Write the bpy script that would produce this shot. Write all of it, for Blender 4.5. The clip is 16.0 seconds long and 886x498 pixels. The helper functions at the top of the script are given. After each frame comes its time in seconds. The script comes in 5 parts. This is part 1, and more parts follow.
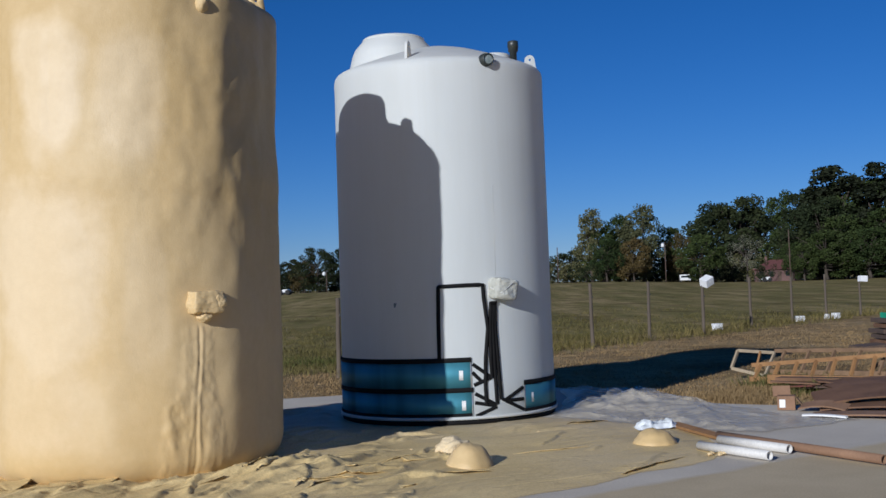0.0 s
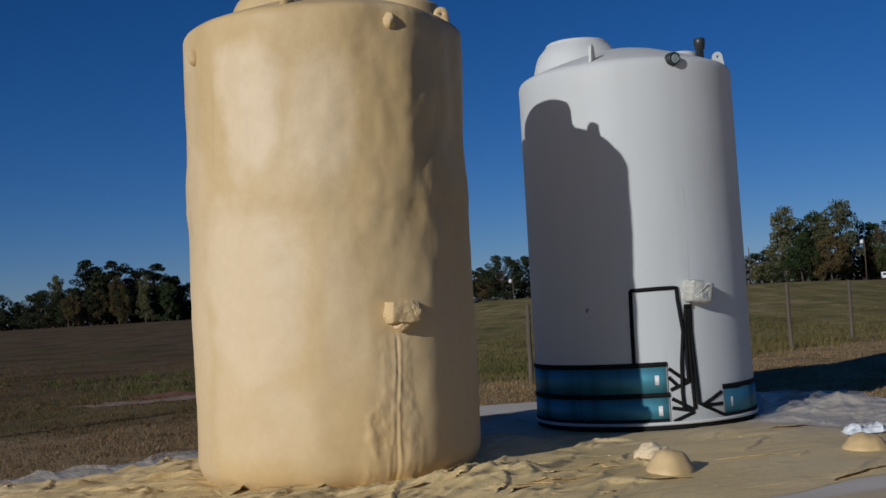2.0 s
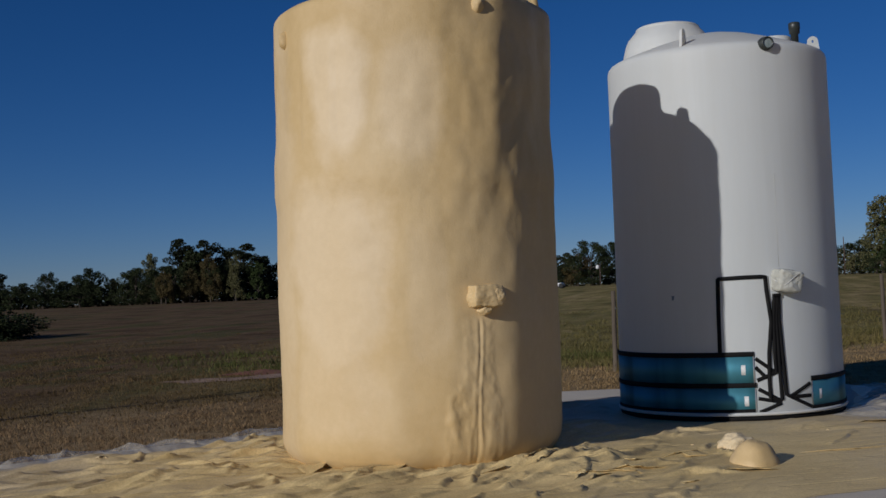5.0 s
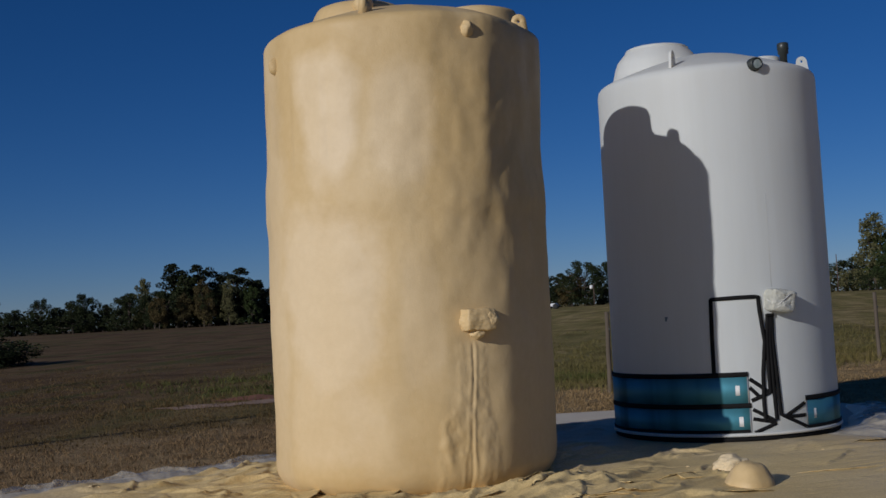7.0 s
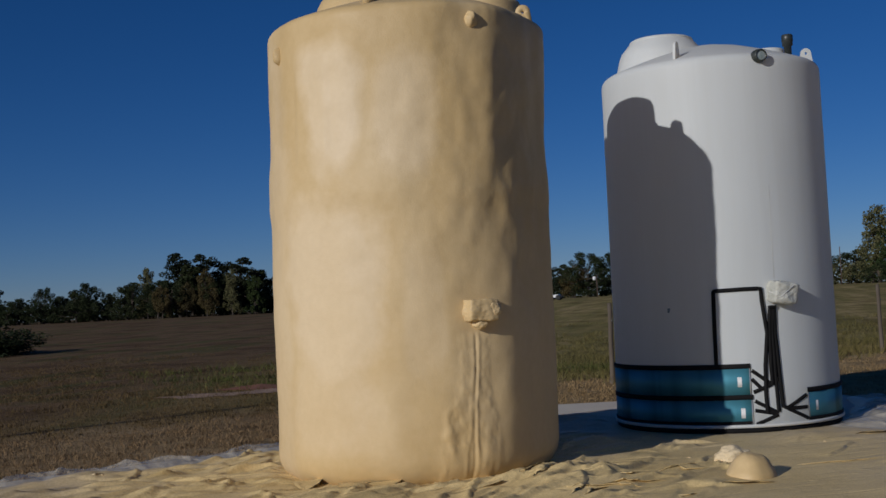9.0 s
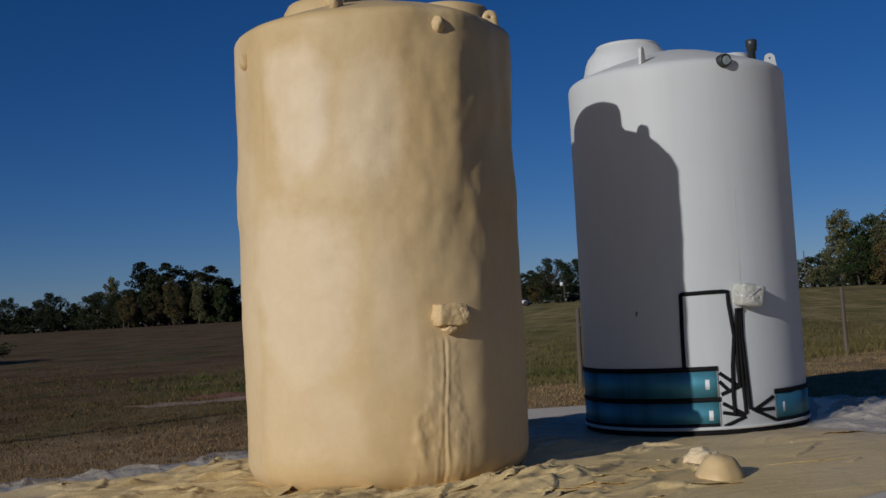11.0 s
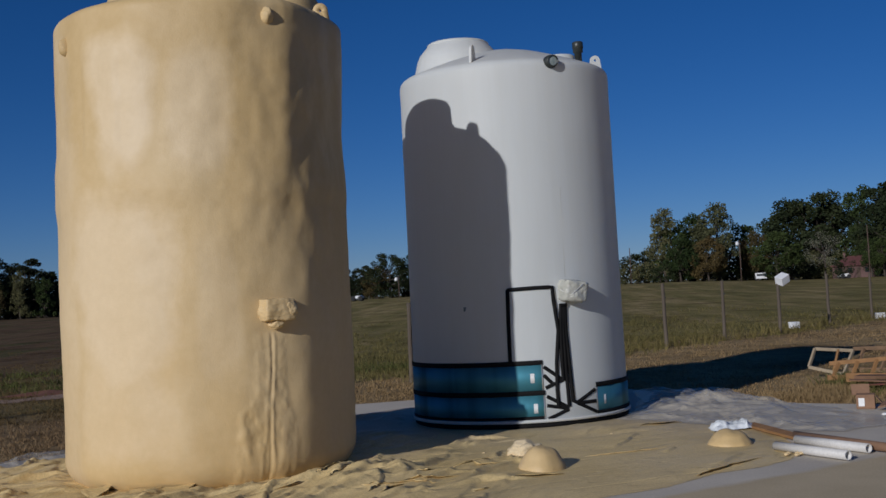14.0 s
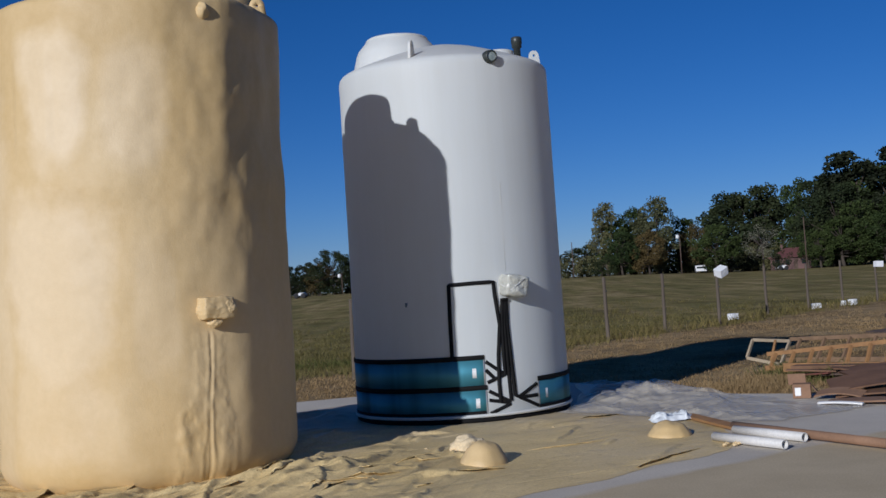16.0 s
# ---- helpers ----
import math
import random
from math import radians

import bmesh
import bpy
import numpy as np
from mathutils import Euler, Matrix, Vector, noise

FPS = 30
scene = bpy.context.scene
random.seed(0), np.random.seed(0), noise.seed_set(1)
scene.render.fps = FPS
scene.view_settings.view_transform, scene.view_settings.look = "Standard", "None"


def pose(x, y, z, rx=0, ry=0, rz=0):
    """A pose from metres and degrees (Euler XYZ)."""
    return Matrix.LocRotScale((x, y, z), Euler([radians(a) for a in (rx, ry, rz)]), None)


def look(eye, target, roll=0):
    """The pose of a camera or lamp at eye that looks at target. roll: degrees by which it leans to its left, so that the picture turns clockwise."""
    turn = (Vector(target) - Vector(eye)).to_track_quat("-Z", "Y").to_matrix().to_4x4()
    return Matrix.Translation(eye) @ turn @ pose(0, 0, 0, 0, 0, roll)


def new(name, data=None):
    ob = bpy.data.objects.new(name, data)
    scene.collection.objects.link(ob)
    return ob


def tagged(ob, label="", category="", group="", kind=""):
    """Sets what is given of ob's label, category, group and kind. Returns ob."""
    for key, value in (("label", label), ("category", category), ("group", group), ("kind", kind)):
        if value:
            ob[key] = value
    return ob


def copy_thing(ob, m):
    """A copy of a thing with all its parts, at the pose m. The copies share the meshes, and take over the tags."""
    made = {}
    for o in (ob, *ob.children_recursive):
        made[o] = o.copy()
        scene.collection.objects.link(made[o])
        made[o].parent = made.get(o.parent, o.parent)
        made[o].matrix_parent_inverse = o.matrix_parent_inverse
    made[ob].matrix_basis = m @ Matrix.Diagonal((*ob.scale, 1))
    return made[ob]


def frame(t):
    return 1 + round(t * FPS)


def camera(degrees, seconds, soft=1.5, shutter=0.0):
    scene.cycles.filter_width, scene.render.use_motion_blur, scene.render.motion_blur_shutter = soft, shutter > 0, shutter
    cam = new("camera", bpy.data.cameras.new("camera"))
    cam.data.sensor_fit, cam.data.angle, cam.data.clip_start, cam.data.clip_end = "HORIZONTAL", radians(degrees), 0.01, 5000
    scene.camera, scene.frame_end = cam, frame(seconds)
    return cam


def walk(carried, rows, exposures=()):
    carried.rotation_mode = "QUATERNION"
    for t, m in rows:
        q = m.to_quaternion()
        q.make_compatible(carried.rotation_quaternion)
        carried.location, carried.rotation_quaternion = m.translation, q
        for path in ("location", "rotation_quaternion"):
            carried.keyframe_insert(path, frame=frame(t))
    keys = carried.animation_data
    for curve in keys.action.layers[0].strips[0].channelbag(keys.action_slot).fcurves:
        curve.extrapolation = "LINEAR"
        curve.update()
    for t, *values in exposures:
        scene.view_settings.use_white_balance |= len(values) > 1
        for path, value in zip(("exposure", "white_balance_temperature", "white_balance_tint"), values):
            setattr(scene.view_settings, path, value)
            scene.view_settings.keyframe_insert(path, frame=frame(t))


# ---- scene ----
# camera: one lens, a hand-held pan on the spot
cam = camera(41.9, 16.0)
EYE = 1.6
# seconds, x, y, z from the first eye; yaw to the left, pitch up, roll, in degrees
PATH = [
    (0.0, 0.000, 0.000, 0.000, -0.00, 1.83, -2.00),
    (0.5, 0.004, 0.001, 0.002, 0.70, 2.10, -2.33),
    (1.0, -0.003, 0.000, 0.001, 2.40, 2.27, -2.39),
    (1.5, -0.033, -0.037, 0.009, 5.02, 2.31, -2.81),
    (2.0, -0.056, -0.025, 0.002, 9.12, 2.59, -3.45),
    (2.5, -0.067, -0.033, -0.004, 11.49, 2.44, -2.99),
    (3.0, -0.043, -0.055, -0.008, 12.94, 2.22, -2.88),
    (3.5, -0.039, -0.076, -0.010, 13.96, 2.18, -2.73),
    (4.0, -0.030, -0.098, -0.012, 14.17, 2.10, -2.64),
    (4.2, -0.033, -0.085, -0.010, 13.90, 2.03, -2.58),
    (6.5, -0.021, -0.015, 0.015, 13.20, 2.42, -2.28),
    (7.0, -0.018, -0.020, 0.021, 13.09, 3.07, -3.01),
    (7.5, -0.010, -0.043, 0.030, 13.73, 3.49, -2.71),
    (8.0, -0.010, -0.044, 0.010, 13.52, 3.73, -2.60),
    (8.5, -0.012, -0.034, 0.019, 13.45, 2.58, -2.67),
    (11.0, -0.027, -0.036, 0.001, 11.64, 2.87, -3.23),
    (11.5, -0.034, -0.012, -0.008, 11.25, 2.67, -3.16),
    (12.0, -0.024, -0.012, 0.004, 10.46, 2.52, -3.59),
    (12.5, -0.012, -0.026, -0.000, 9.01, 2.46, -3.24),
    (13.0, 0.015, -0.037, 0.013, 7.08, 2.38, -3.14),
    (13.5, 0.022, -0.022, -0.007, 5.24, 2.38, -3.38),
    (14.0, 0.033, -0.016, -0.003, 3.52, 2.18, -3.11),
    (14.5, 0.041, 0.009, 0.009, 3.52, 1.85, -3.53),
    (15.0, 0.051, -0.008, 0.006, 1.68, 1.73, -3.78),
    (15.5, 0.053, -0.000, 0.006, 1.63, 1.97, -3.94),
    (16.0, 0.061, 0.005, -0.004, 0.73, 1.80, -3.78),
]
# seconds, stops, kelvin, tint: the film darkens and warms as the pan takes in more of the sprayed tank
EXPOSURES = [(0.0, -0.02, 5680, 8), (1.0, -0.1, 5680, 8), (1.5, -0.28, 5780, 8), (2.0, -0.47, 5930, 9), (3.5, -0.58, 6080, 10), (8.5, -0.6, 6030, 10), (12.0, -0.58, 6080, 10), (13.0, -0.54, 6030, 10), (14.0, -0.54, 5880, 10), (14.5, -0.46, 5800, 10), (16.0, -0.20, 5680, 10)]
walk(cam, [(t, pose(x, y, EYE + z, 90 + pitch, 0, yaw) @ pose(0, 0, 0, 0, 0, roll)) for t, x, y, z, yaw, pitch, roll in PATH], EXPOSURES)

# light: a low late sun behind the camera on its left side, clear deep blue sky
SUN_AZ, SUN_EL = 30.7, 19.3
world = bpy.data.worlds.new("sky")
scene.world = world
world.use_nodes = True
wn = world.node_tree
wn.nodes.clear()
sky = wn.nodes.new("ShaderNodeTexSky")
sky.sky_type = "NISHITA"
sky.sun_disc = False
sky.sun_elevation, sky.sun_rotation = radians(SUN_EL), radians(180 + SUN_AZ)
sky.altitude = 2500
sky.air_density, sky.dust_density, sky.ozone_density = 1.0, 0.1, 5.0
bg = wn.nodes.new("ShaderNodeBackground")
bg.inputs["Strength"].default_value = 0.053
wout = wn.nodes.new("ShaderNodeOutputWorld")
deep = wn.nodes.new("ShaderNodeHueSaturation")
deep.inputs["Saturation"].default_value = 1.18
wn.links.new(sky.outputs[0], deep.inputs["Color"])
tint = wn.nodes.new("ShaderNodeMix")
tint.data_type, tint.blend_type = "RGBA", "MULTIPLY"
tint.inputs[0].default_value = 1.0
tint.inputs[7].default_value = (0.97, 0.94, 1.14, 1)
wn.links.new(deep.outputs[0], tint.inputs[6])
wn.links.new(tint.outputs[2], bg.inputs[0])
wn.links.new(bg.outputs[0], wout.inputs[0])
a_, e_ = radians(SUN_AZ), radians(SUN_EL)
TO_SUN = Vector((-math.sin(a_) * math.cos(e_), -math.cos(a_) * math.cos(e_), math.sin(e_)))
sun = new("sun", bpy.data.lights.new("sun", "SUN"))
sun.data.energy, sun.data.angle, sun.data.color = 4.3, radians(0.55), (1.0, 0.93, 0.85)
sun.matrix_world = look(TO_SUN * 60, (0, 0, 0))


# ---- materials ----
class Mat:
    """A node material with a few helpers for its textures."""

    def __init__(self, name, rough=0.7, metal=0.0, coat=0.0):
        self.m = bpy.data.materials.new(name)
        self.m.use_nodes = True
        self.t = self.m.node_tree
        self.b = self.t.nodes["Principled BSDF"]
        self.b.inputs["Roughness"].default_value = rough
        self.b.inputs["Metallic"].default_value = metal
        self.b.inputs["Coat Weight"].default_value = coat
        self.co = self.t.nodes.new("ShaderNodeTexCoord").outputs["Object"]

    def node(self, kind, **values):
        n = self.t.nodes.new(kind)
        for k, v in values.items():
            n.inputs[k].default_value = v
        return n

    def link(self, a, b):
        self.t.links.new(a, b)

    def where(self):
        return self.t.nodes.new("ShaderNodeNewGeometry").outputs["Position"]

    def noise(self, scale, detail=4, rough=0.55, stretch=None, co=None, warp=0.0):
        n = self.node("ShaderNodeTexNoise", Scale=scale, Detail=detail, Roughness=rough, Distortion=warp)
        src = co or self.co
        if stretch:
            mp = self.node("ShaderNodeMapping")
            mp.inputs["Scale"].default_value = stretch
            self.link(src, mp.inputs["Vector"])
            src = mp.outputs[0]
        self.link(src, n.inputs["Vector"])
        return n.outputs["Fac"]

    def crumple(self, scale, turn=0.0, stretch=(1, 1, 1), warp=0.25, feature="DISTANCE_TO_EDGE"):
        """Cells of a crumpled sheet, parted by thin creases."""
        mp = self.node("ShaderNodeMapping")
        mp.inputs["Rotation"].default_value = (0, 0, turn)
        mp.inputs["Scale"].default_value = stretch
        pos = self.where()
        bend = self.node("ShaderNodeTexNoise", Scale=scale * 0.6, Detail=3)
        self.link(pos, bend.inputs["Vector"])
        add = self.t.nodes.new("ShaderNodeVectorMath")
        add.operation = "MULTIPLY_ADD"
        self.link(bend.outputs["Color"], add.inputs[0])
        add.inputs[1].default_value = (warp, warp, warp)
        self.link(pos, add.inputs[2])
        self.link(add.outputs[0], mp.inputs["Vector"])
        v = self.node("ShaderNodeTexVoronoi", Scale=scale)
        v.feature = feature
        self.link(mp.outputs[0], v.inputs["Vector"])
        return v.outputs["Distance"]

    def turned(self, src, turn, shift):
        mp = self.node("ShaderNodeMapping")
        mp.inputs["Rotation"].default_value = (0, 0, turn)
        mp.inputs["Location"].default_value = (shift, shift * 0.7, 0)
        self.link(src, mp.inputs["Vector"])
        return mp.outputs[0]

    def ramp(self, fac, stops):
        r = self.t.nodes.new("ShaderNodeValToRGB")
        el = r.color_ramp.elements
        while len(el) < len(stops):
            el.new(0.5)
        for e, (p, c) in zip(el, stops):
            e.position, e.color = p, (*c, 1) if len(c) == 3 else c
        self.link(fac, r.inputs[0])
        return r.outputs[0]

    def mix(self, fac, a, b, kind="MIX"):
        n = self.t.nodes.new("ShaderNodeMix")
        n.data_type, n.blend_type = "RGBA", kind
        for s, v in ((0, fac), (6, a), (7, b)):
            if hasattr(v, "links"):
                self.link(v, n.inputs[s])
            else:
                n.inputs[s].default_value = v if s == 0 else (*v, 1)
        return n.outputs[2]

    def math(self, op, a, b=0.0, c=0.0):
        n = self.t.nodes.new("ShaderNodeMath")
        n.operation = op
        for i, v in enumerate((a, b, c)):
            if hasattr(v, "links"):
                self.link(v, n.inputs[i])
            else:
                n.inputs[i].default_value = v
        return n.outputs[0]

    def bump(self, height, strength, dist, prev=None):
        n = self.node("ShaderNodeBump", Strength=strength, Distance=dist)
        self.link(height, n.inputs["Height"])
        if prev:
            self.link(prev, n.inputs["Normal"])
        self.link(n.outputs[0], self.b.inputs["Normal"])
        return n.outputs[0]

    def base(self, c):
        if hasattr(c, "links"):
            self.link(c, self.b.inputs["Base Color"])
        else:
            self.b.inputs["Base Color"].default_value = (*c, 1)
        return self

    def rough(self, s):
        self.link(s, self.b.inputs["Roughness"])


def grained(name, dark, light, scale=3.0, fine=40.0, rough=0.75, metal=0.0, bump=0.3, dist=0.004, stretch=None, coat=0.0):
    """Two-scale variation between two colours, with a fine relief."""
    m = Mat(name, rough, metal, coat)
    big = m.ramp(m.noise(scale, 5, 0.6, stretch), [(0.3, dark), (0.7, light)])
    mid = [(a + b) / 2 for a, b in zip(dark, light)]
    small = m.ramp(m.noise(fine, 3, 0.6, stretch), [(0.3, [c * 0.75 for c in mid]), (0.7, [min(1, c * 1.2) for c in mid])])
    m.base(m.mix(0.4, big, small))
    m.bump(m.noise(fine * 1.5, 3, 0.6, stretch), bump, dist)
    return m.m


def foam_material(name, passes_and_lit_edge=()):
    """Set spray foam; the later passes (angle, height, half sizes, taper, strength) dried paler, a last one paints a
    lit edge.
    """
    m = Mat(name, 0.5)
    big = m.noise(1.2, 3, 0.4, (1, 1, 0.42), None, 0.3)
    col = m.ramp(big, [(0.34, (0.52, 0.36, 0.15)), (0.5, (0.57, 0.405, 0.185)), (0.66, (0.62, 0.465, 0.245))])
    if passes_and_lit_edge:
        pos = m.where()
        sep = m.t.nodes.new("ShaderNodeSeparateXYZ")
        m.link(pos, sep.inputs[0])
        turn = m.math("ARCTAN2", m.math("ADD", sep.outputs[0], 2.922), m.math("SUBTRACT", 11.075, sep.outputs[1]))
        wob = m.math("MULTIPLY_ADD", m.noise(1.7, 4, 0.55, None, pos), 1.1, -0.55)
        total = None
        for a, z, wa, wz, taper, k in passes_and_lit_edge:
            dz = m.math("SUBTRACT", sep.outputs[2], z)
            wide = m.math("MAXIMUM", m.math("MULTIPLY_ADD", dz, taper, wa), 0.08)
            u = m.math("DIVIDE", m.math("ABSOLUTE", m.math("SUBTRACT", turn, radians(a))), wide)
            v = m.math("DIVIDE", m.math("ABSOLUTE", dz), wz)
            near = m.math("SUBTRACT", 1.0, m.math("POWER", m.math("ADD", m.math("POWER", u, 3.0), m.math("POWER", v, 3.0)), 0.333))
            near = m.math("MAXIMUM", near, -1.5)
            near = m.ramp(m.math("ADD", m.math("ADD", near, wob), 0.3), [(0.12, (0, 0, 0)), (0.5, (k, k, k))])
            total = near if total is None else m.math("MAXIMUM", total, near)
        col = m.mix(total, col, m.ramp(big, [(0.3, (0.69, 0.545, 0.34)), (0.7, (0.76, 0.615, 0.41))]))
    fine = m.ramp(m.noise(14, 4), [(0.25, (0.53, 0.38, 0.18)), (0.75, (0.68, 0.52, 0.29))])
    col = m.mix(0.25, col, fine)
    m.base(col)
    m.rough(m.math("MULTIPLY_ADD", m.noise(3.0, 3), 0.35, 0.42))
    n = m.bump(m.noise(7, 3, 0.5), 0.14, 0.02)
    n = m.bump(m.noise(26, 4, 0.65), 0.16, 0.008, n)
    n = m.bump(m.noise(80, 3, 0.6), 0.35, 0.004, n)
    return m.m


def tarp_material():
    """Plastic sheeting on the slab, dusted over with foam overspray; thinner spray farther out."""
    m = Mat("oversprayed_sheet", 0.55)
    pos = m.where()
    big = m.noise(0.55, 5, 0.6, None, pos)
    spray = m.ramp(big, [(0.3, (0.64, 0.475, 0.205)), (0.6, (0.78, 0.60, 0.295)), (0.8, (0.72, 0.57, 0.32))])
    grey = m.ramp(m.noise(2.2, 4, 0.6, None, pos), [(0.3, (0.44, 0.35, 0.225)), (0.7, (0.57, 0.47, 0.32))])
    sep = m.t.nodes.new("ShaderNodeSeparateXYZ")
    m.link(pos, sep.inputs[0])
    # spray gets thin towards the far end of the sheet, beside the bare tank, and along its outer edge
    thin = m.math("MULTIPLY_ADD", sep.outputs[1], 0.32, -3.75)
    thin = m.math("MAXIMUM", thin, m.math("MULTIPLY_ADD", sep.outputs[0], -0.42, -2.2))
    thin = m.math("ADD", thin, m.math("MULTIPLY_ADD", m.noise(1.3, 5, 0.65, None, pos), 1.2, -0.6))
    col = m.mix(m.ramp(thin, [(0.0, (0, 0, 0)), (0.7, (1, 1, 1))]), spray, grey)
    speck = m.ramp(m.noise(45, 3, 0.7, None, pos), [(0.35, (0.8, 0.78, 0.74)), (0.6, (1, 1, 1))])
    m.base(m.mix(1.0, col, speck, "MULTIPLY"))
    # thin long creases, in patches
    n = None
    for k, (scale, turn, strength) in enumerate(((0.9, 1.0, 0.5), (1.4, 0.85, 0.4), (2.6, 1.2, 0.25))):
        line = m.ramp(m.noise(scale, 2, 0.45, (2.0, 0.14, 1), m.turned(pos, turn, k * 7.0)), [(0.46, (1, 1, 1)), (0.498, (0.2, 0.2, 0.2)), (0.506, (1, 1, 1))])
        gate = m.ramp(m.noise(1.1 + 0.4 * k, 3, 0.5, None, m.turned(pos, 0.0, 3.0 + k)), [(0.48, (1, 1, 1)), (0.56, (0, 0, 0))])
        n = m.bump(m.math("MAXIMUM", line, gate), strength, 0.02, n)
    m.bump(m.noise(26, 5, 0.65, None, pos, 0.6), 0.25, 0.008, n)
    return m.m


def plastic_material(name, tint, clear):
    m = Mat(name, 0.1)
    col = m.ramp(m.noise(2.5, 5, 0.65), [(0.3, [c * 0.7 for c in tint]), (0.7, tint)])
    m.base(col)
    m.b.inputs["Specular IOR Level"].default_value = 0.7
    m.b.inputs["Alpha"].default_value = clear
    n = m.bump(m.crumple(3.2, 0.3, (1, 0.7, 1), 0.9, "F1"), 0.5, 0.10)
    n = m.bump(m.crumple(13.0, 0.9, (1, 0.8, 1), 0.15, "F1"), 0.45, 0.03, n)
    m.bump(m.noise(30, 5, 0.7, None, None, 1.0), 0.5, 0.015, n)
    return m.m


def ground_material():
    """Dry brown autumn turf by the slab, rough olive pasture past the fence line."""
    m = Mat("dry_turf", 0.95)
    m.b.inputs["Specular IOR Level"].default_value = 0.08
    pos = m.where()
    sep = m.t.nodes.new("ShaderNodeSeparateXYZ")
    m.link(pos, sep.inputs[0])
    # distance past the fence line, which runs about y = 25.5 + 1.09 x
    past = m.math("MULTIPLY_ADD", sep.outputs[0], -1.09, m.math("SUBTRACT", sep.outputs[1], 25.5))
    wob = m.math("MULTIPLY_ADD", m.noise(0.12, 4, 0.6, None, pos), 16.0, -8.0)
    wob2 = m.math("MULTIPLY_ADD", m.noise(0.9, 4, 0.6, None, pos), 4.0, -2.0)
    past = m.math("ADD", past, m.math("ADD", wob, wob2))
    brown = m.ramp(m.noise(0.8, 6, 0.7, None, pos), [(0.25, (0.13, 0.085, 0.042)), (0.5, (0.26, 0.182, 0.097)), (0.75, (0.38, 0.28, 0.16))])
    bright = m.ramp(m.noise(0.7, 6, 0.7, None, pos), [(0.25, (0.20, 0.13, 0.052)), (0.5, (0.36, 0.255, 0.125)), (0.75, (0.50, 0.37, 0.195))])
    # turf colour brightens with x, painting in the lens's falloff to the left
    brown = m.mix(m.ramp(m.math("MULTIPLY_ADD", sep.outputs[0], 0.085, 1.0), [(0.0, (0, 0, 0)), (1.0, (1, 1, 1))]), brown, bright)
    streak = m.ramp(m.noise(0.5, 6, 0.7, (1.0, 0.14, 1), pos), [(0.28, (0.12, 0.108, 0.035)), (0.43, (0.21, 0.18, 0.06)), (0.54, (0.29, 0.23, 0.09)), (0.70, (0.44, 0.34, 0.165))])
    zone = m.ramp(m.math("MULTIPLY_ADD", past, 0.12, 0.3), [(0.25, (0, 0, 0)), (0.75, (1, 1, 1))])
    # the pasture to the far side of the sprayed tank is browner
    left = m.ramp(m.math("MULTIPLY_ADD", m.math("ADD", sep.outputs[0], m.math("MULTIPLY", sep.outputs[1], 0.2)), -0.11, 0.0), [(0.0, (0, 0, 0)), (1.0, (1, 1, 1))])
    dull = m.ramp(m.noise(0.45, 6, 0.7, (1.0, 0.16, 1), pos), [(0.32, (0.075, 0.045, 0.024)), (0.42, (0.125, 0.080, 0.042)), (0.50, (0.165, 0.108, 0.058)), (0.57, (0.105, 0.088, 0.036)), (0.63, (0.085, 0.088, 0.028)), (0.72, (0.17, 0.12, 0.06))])
    field = m.mix(left, streak, dull)
    col = m.mix(zone, brown, field)
    fine = m.ramp(m.noise(9, 5, 0.75, None, pos), [(0.3, (0.55, 0.55, 0.55)), (0.6, (1.1, 1.1, 1.1))])
    tracks = m.ramp(m.noise(0.3, 3, 0.6, (0.8, 1.0, 1), pos), [(0.34, (0.6, 0.56, 0.52)), (0.5, (1, 1, 1))])
    col = m.mix(1.0, col, tracks, "MULTIPLY")
    m.base(m.mix(1.0, col, fine, "MULTIPLY"))
    m.bump(m.noise(9, 6, 0.75, None, pos), 0.6, 0.06)
    return m.m


def concrete_material():
    m = Mat("concrete", 0.85)
    pos = m.where()
    col = m.ramp(m.noise(0.6, 6, 0.65, None, pos), [(0.3, (0.51, 0.45, 0.365)), (0.7, (0.65, 0.585, 0.48))])
    sep = m.t.nodes.new("ShaderNodeSeparateXYZ")
    m.link(pos, sep.inputs[0])
    # overspray dust lies on the slab in front of a masked strip
    edge = m.math("ADD", m.math("MULTIPLY_ADD", sep.outputs[0], 0.72, 7.95), m.math("MULTIPLY", sep.outputs[1], -1.0))
    edge = m.math("ADD", edge, m.math("MULTIPLY_ADD", m.noise(1.5, 4, 0.6, None, pos), 0.3, -0.15))
    dust = m.ramp(m.math("MULTIPLY_ADD", edge, 3.0, 0.5), [(0.3, (0, 0, 0)), (0.7, (1, 1, 1))])
    tan = m.ramp(m.noise(1.4, 5, 0.6, None, pos), [(0.3, (0.49, 0.39, 0.235)), (0.7, (0.585, 0.475, 0.30))])
    col = m.mix(dust, col, tan)
    speck = m.ramp(m.noise(60, 3, 0.7, None, pos), [(0.3, (0.82, 0.82, 0.82)), (0.65, (1.05, 1.05, 1.05))])
    m.base(m.mix(1.0, col, speck, "MULTIPLY"))
    m.bump(m.noise(50, 4, 0.7, None, pos), 0.3, 0.004)
    return m.m


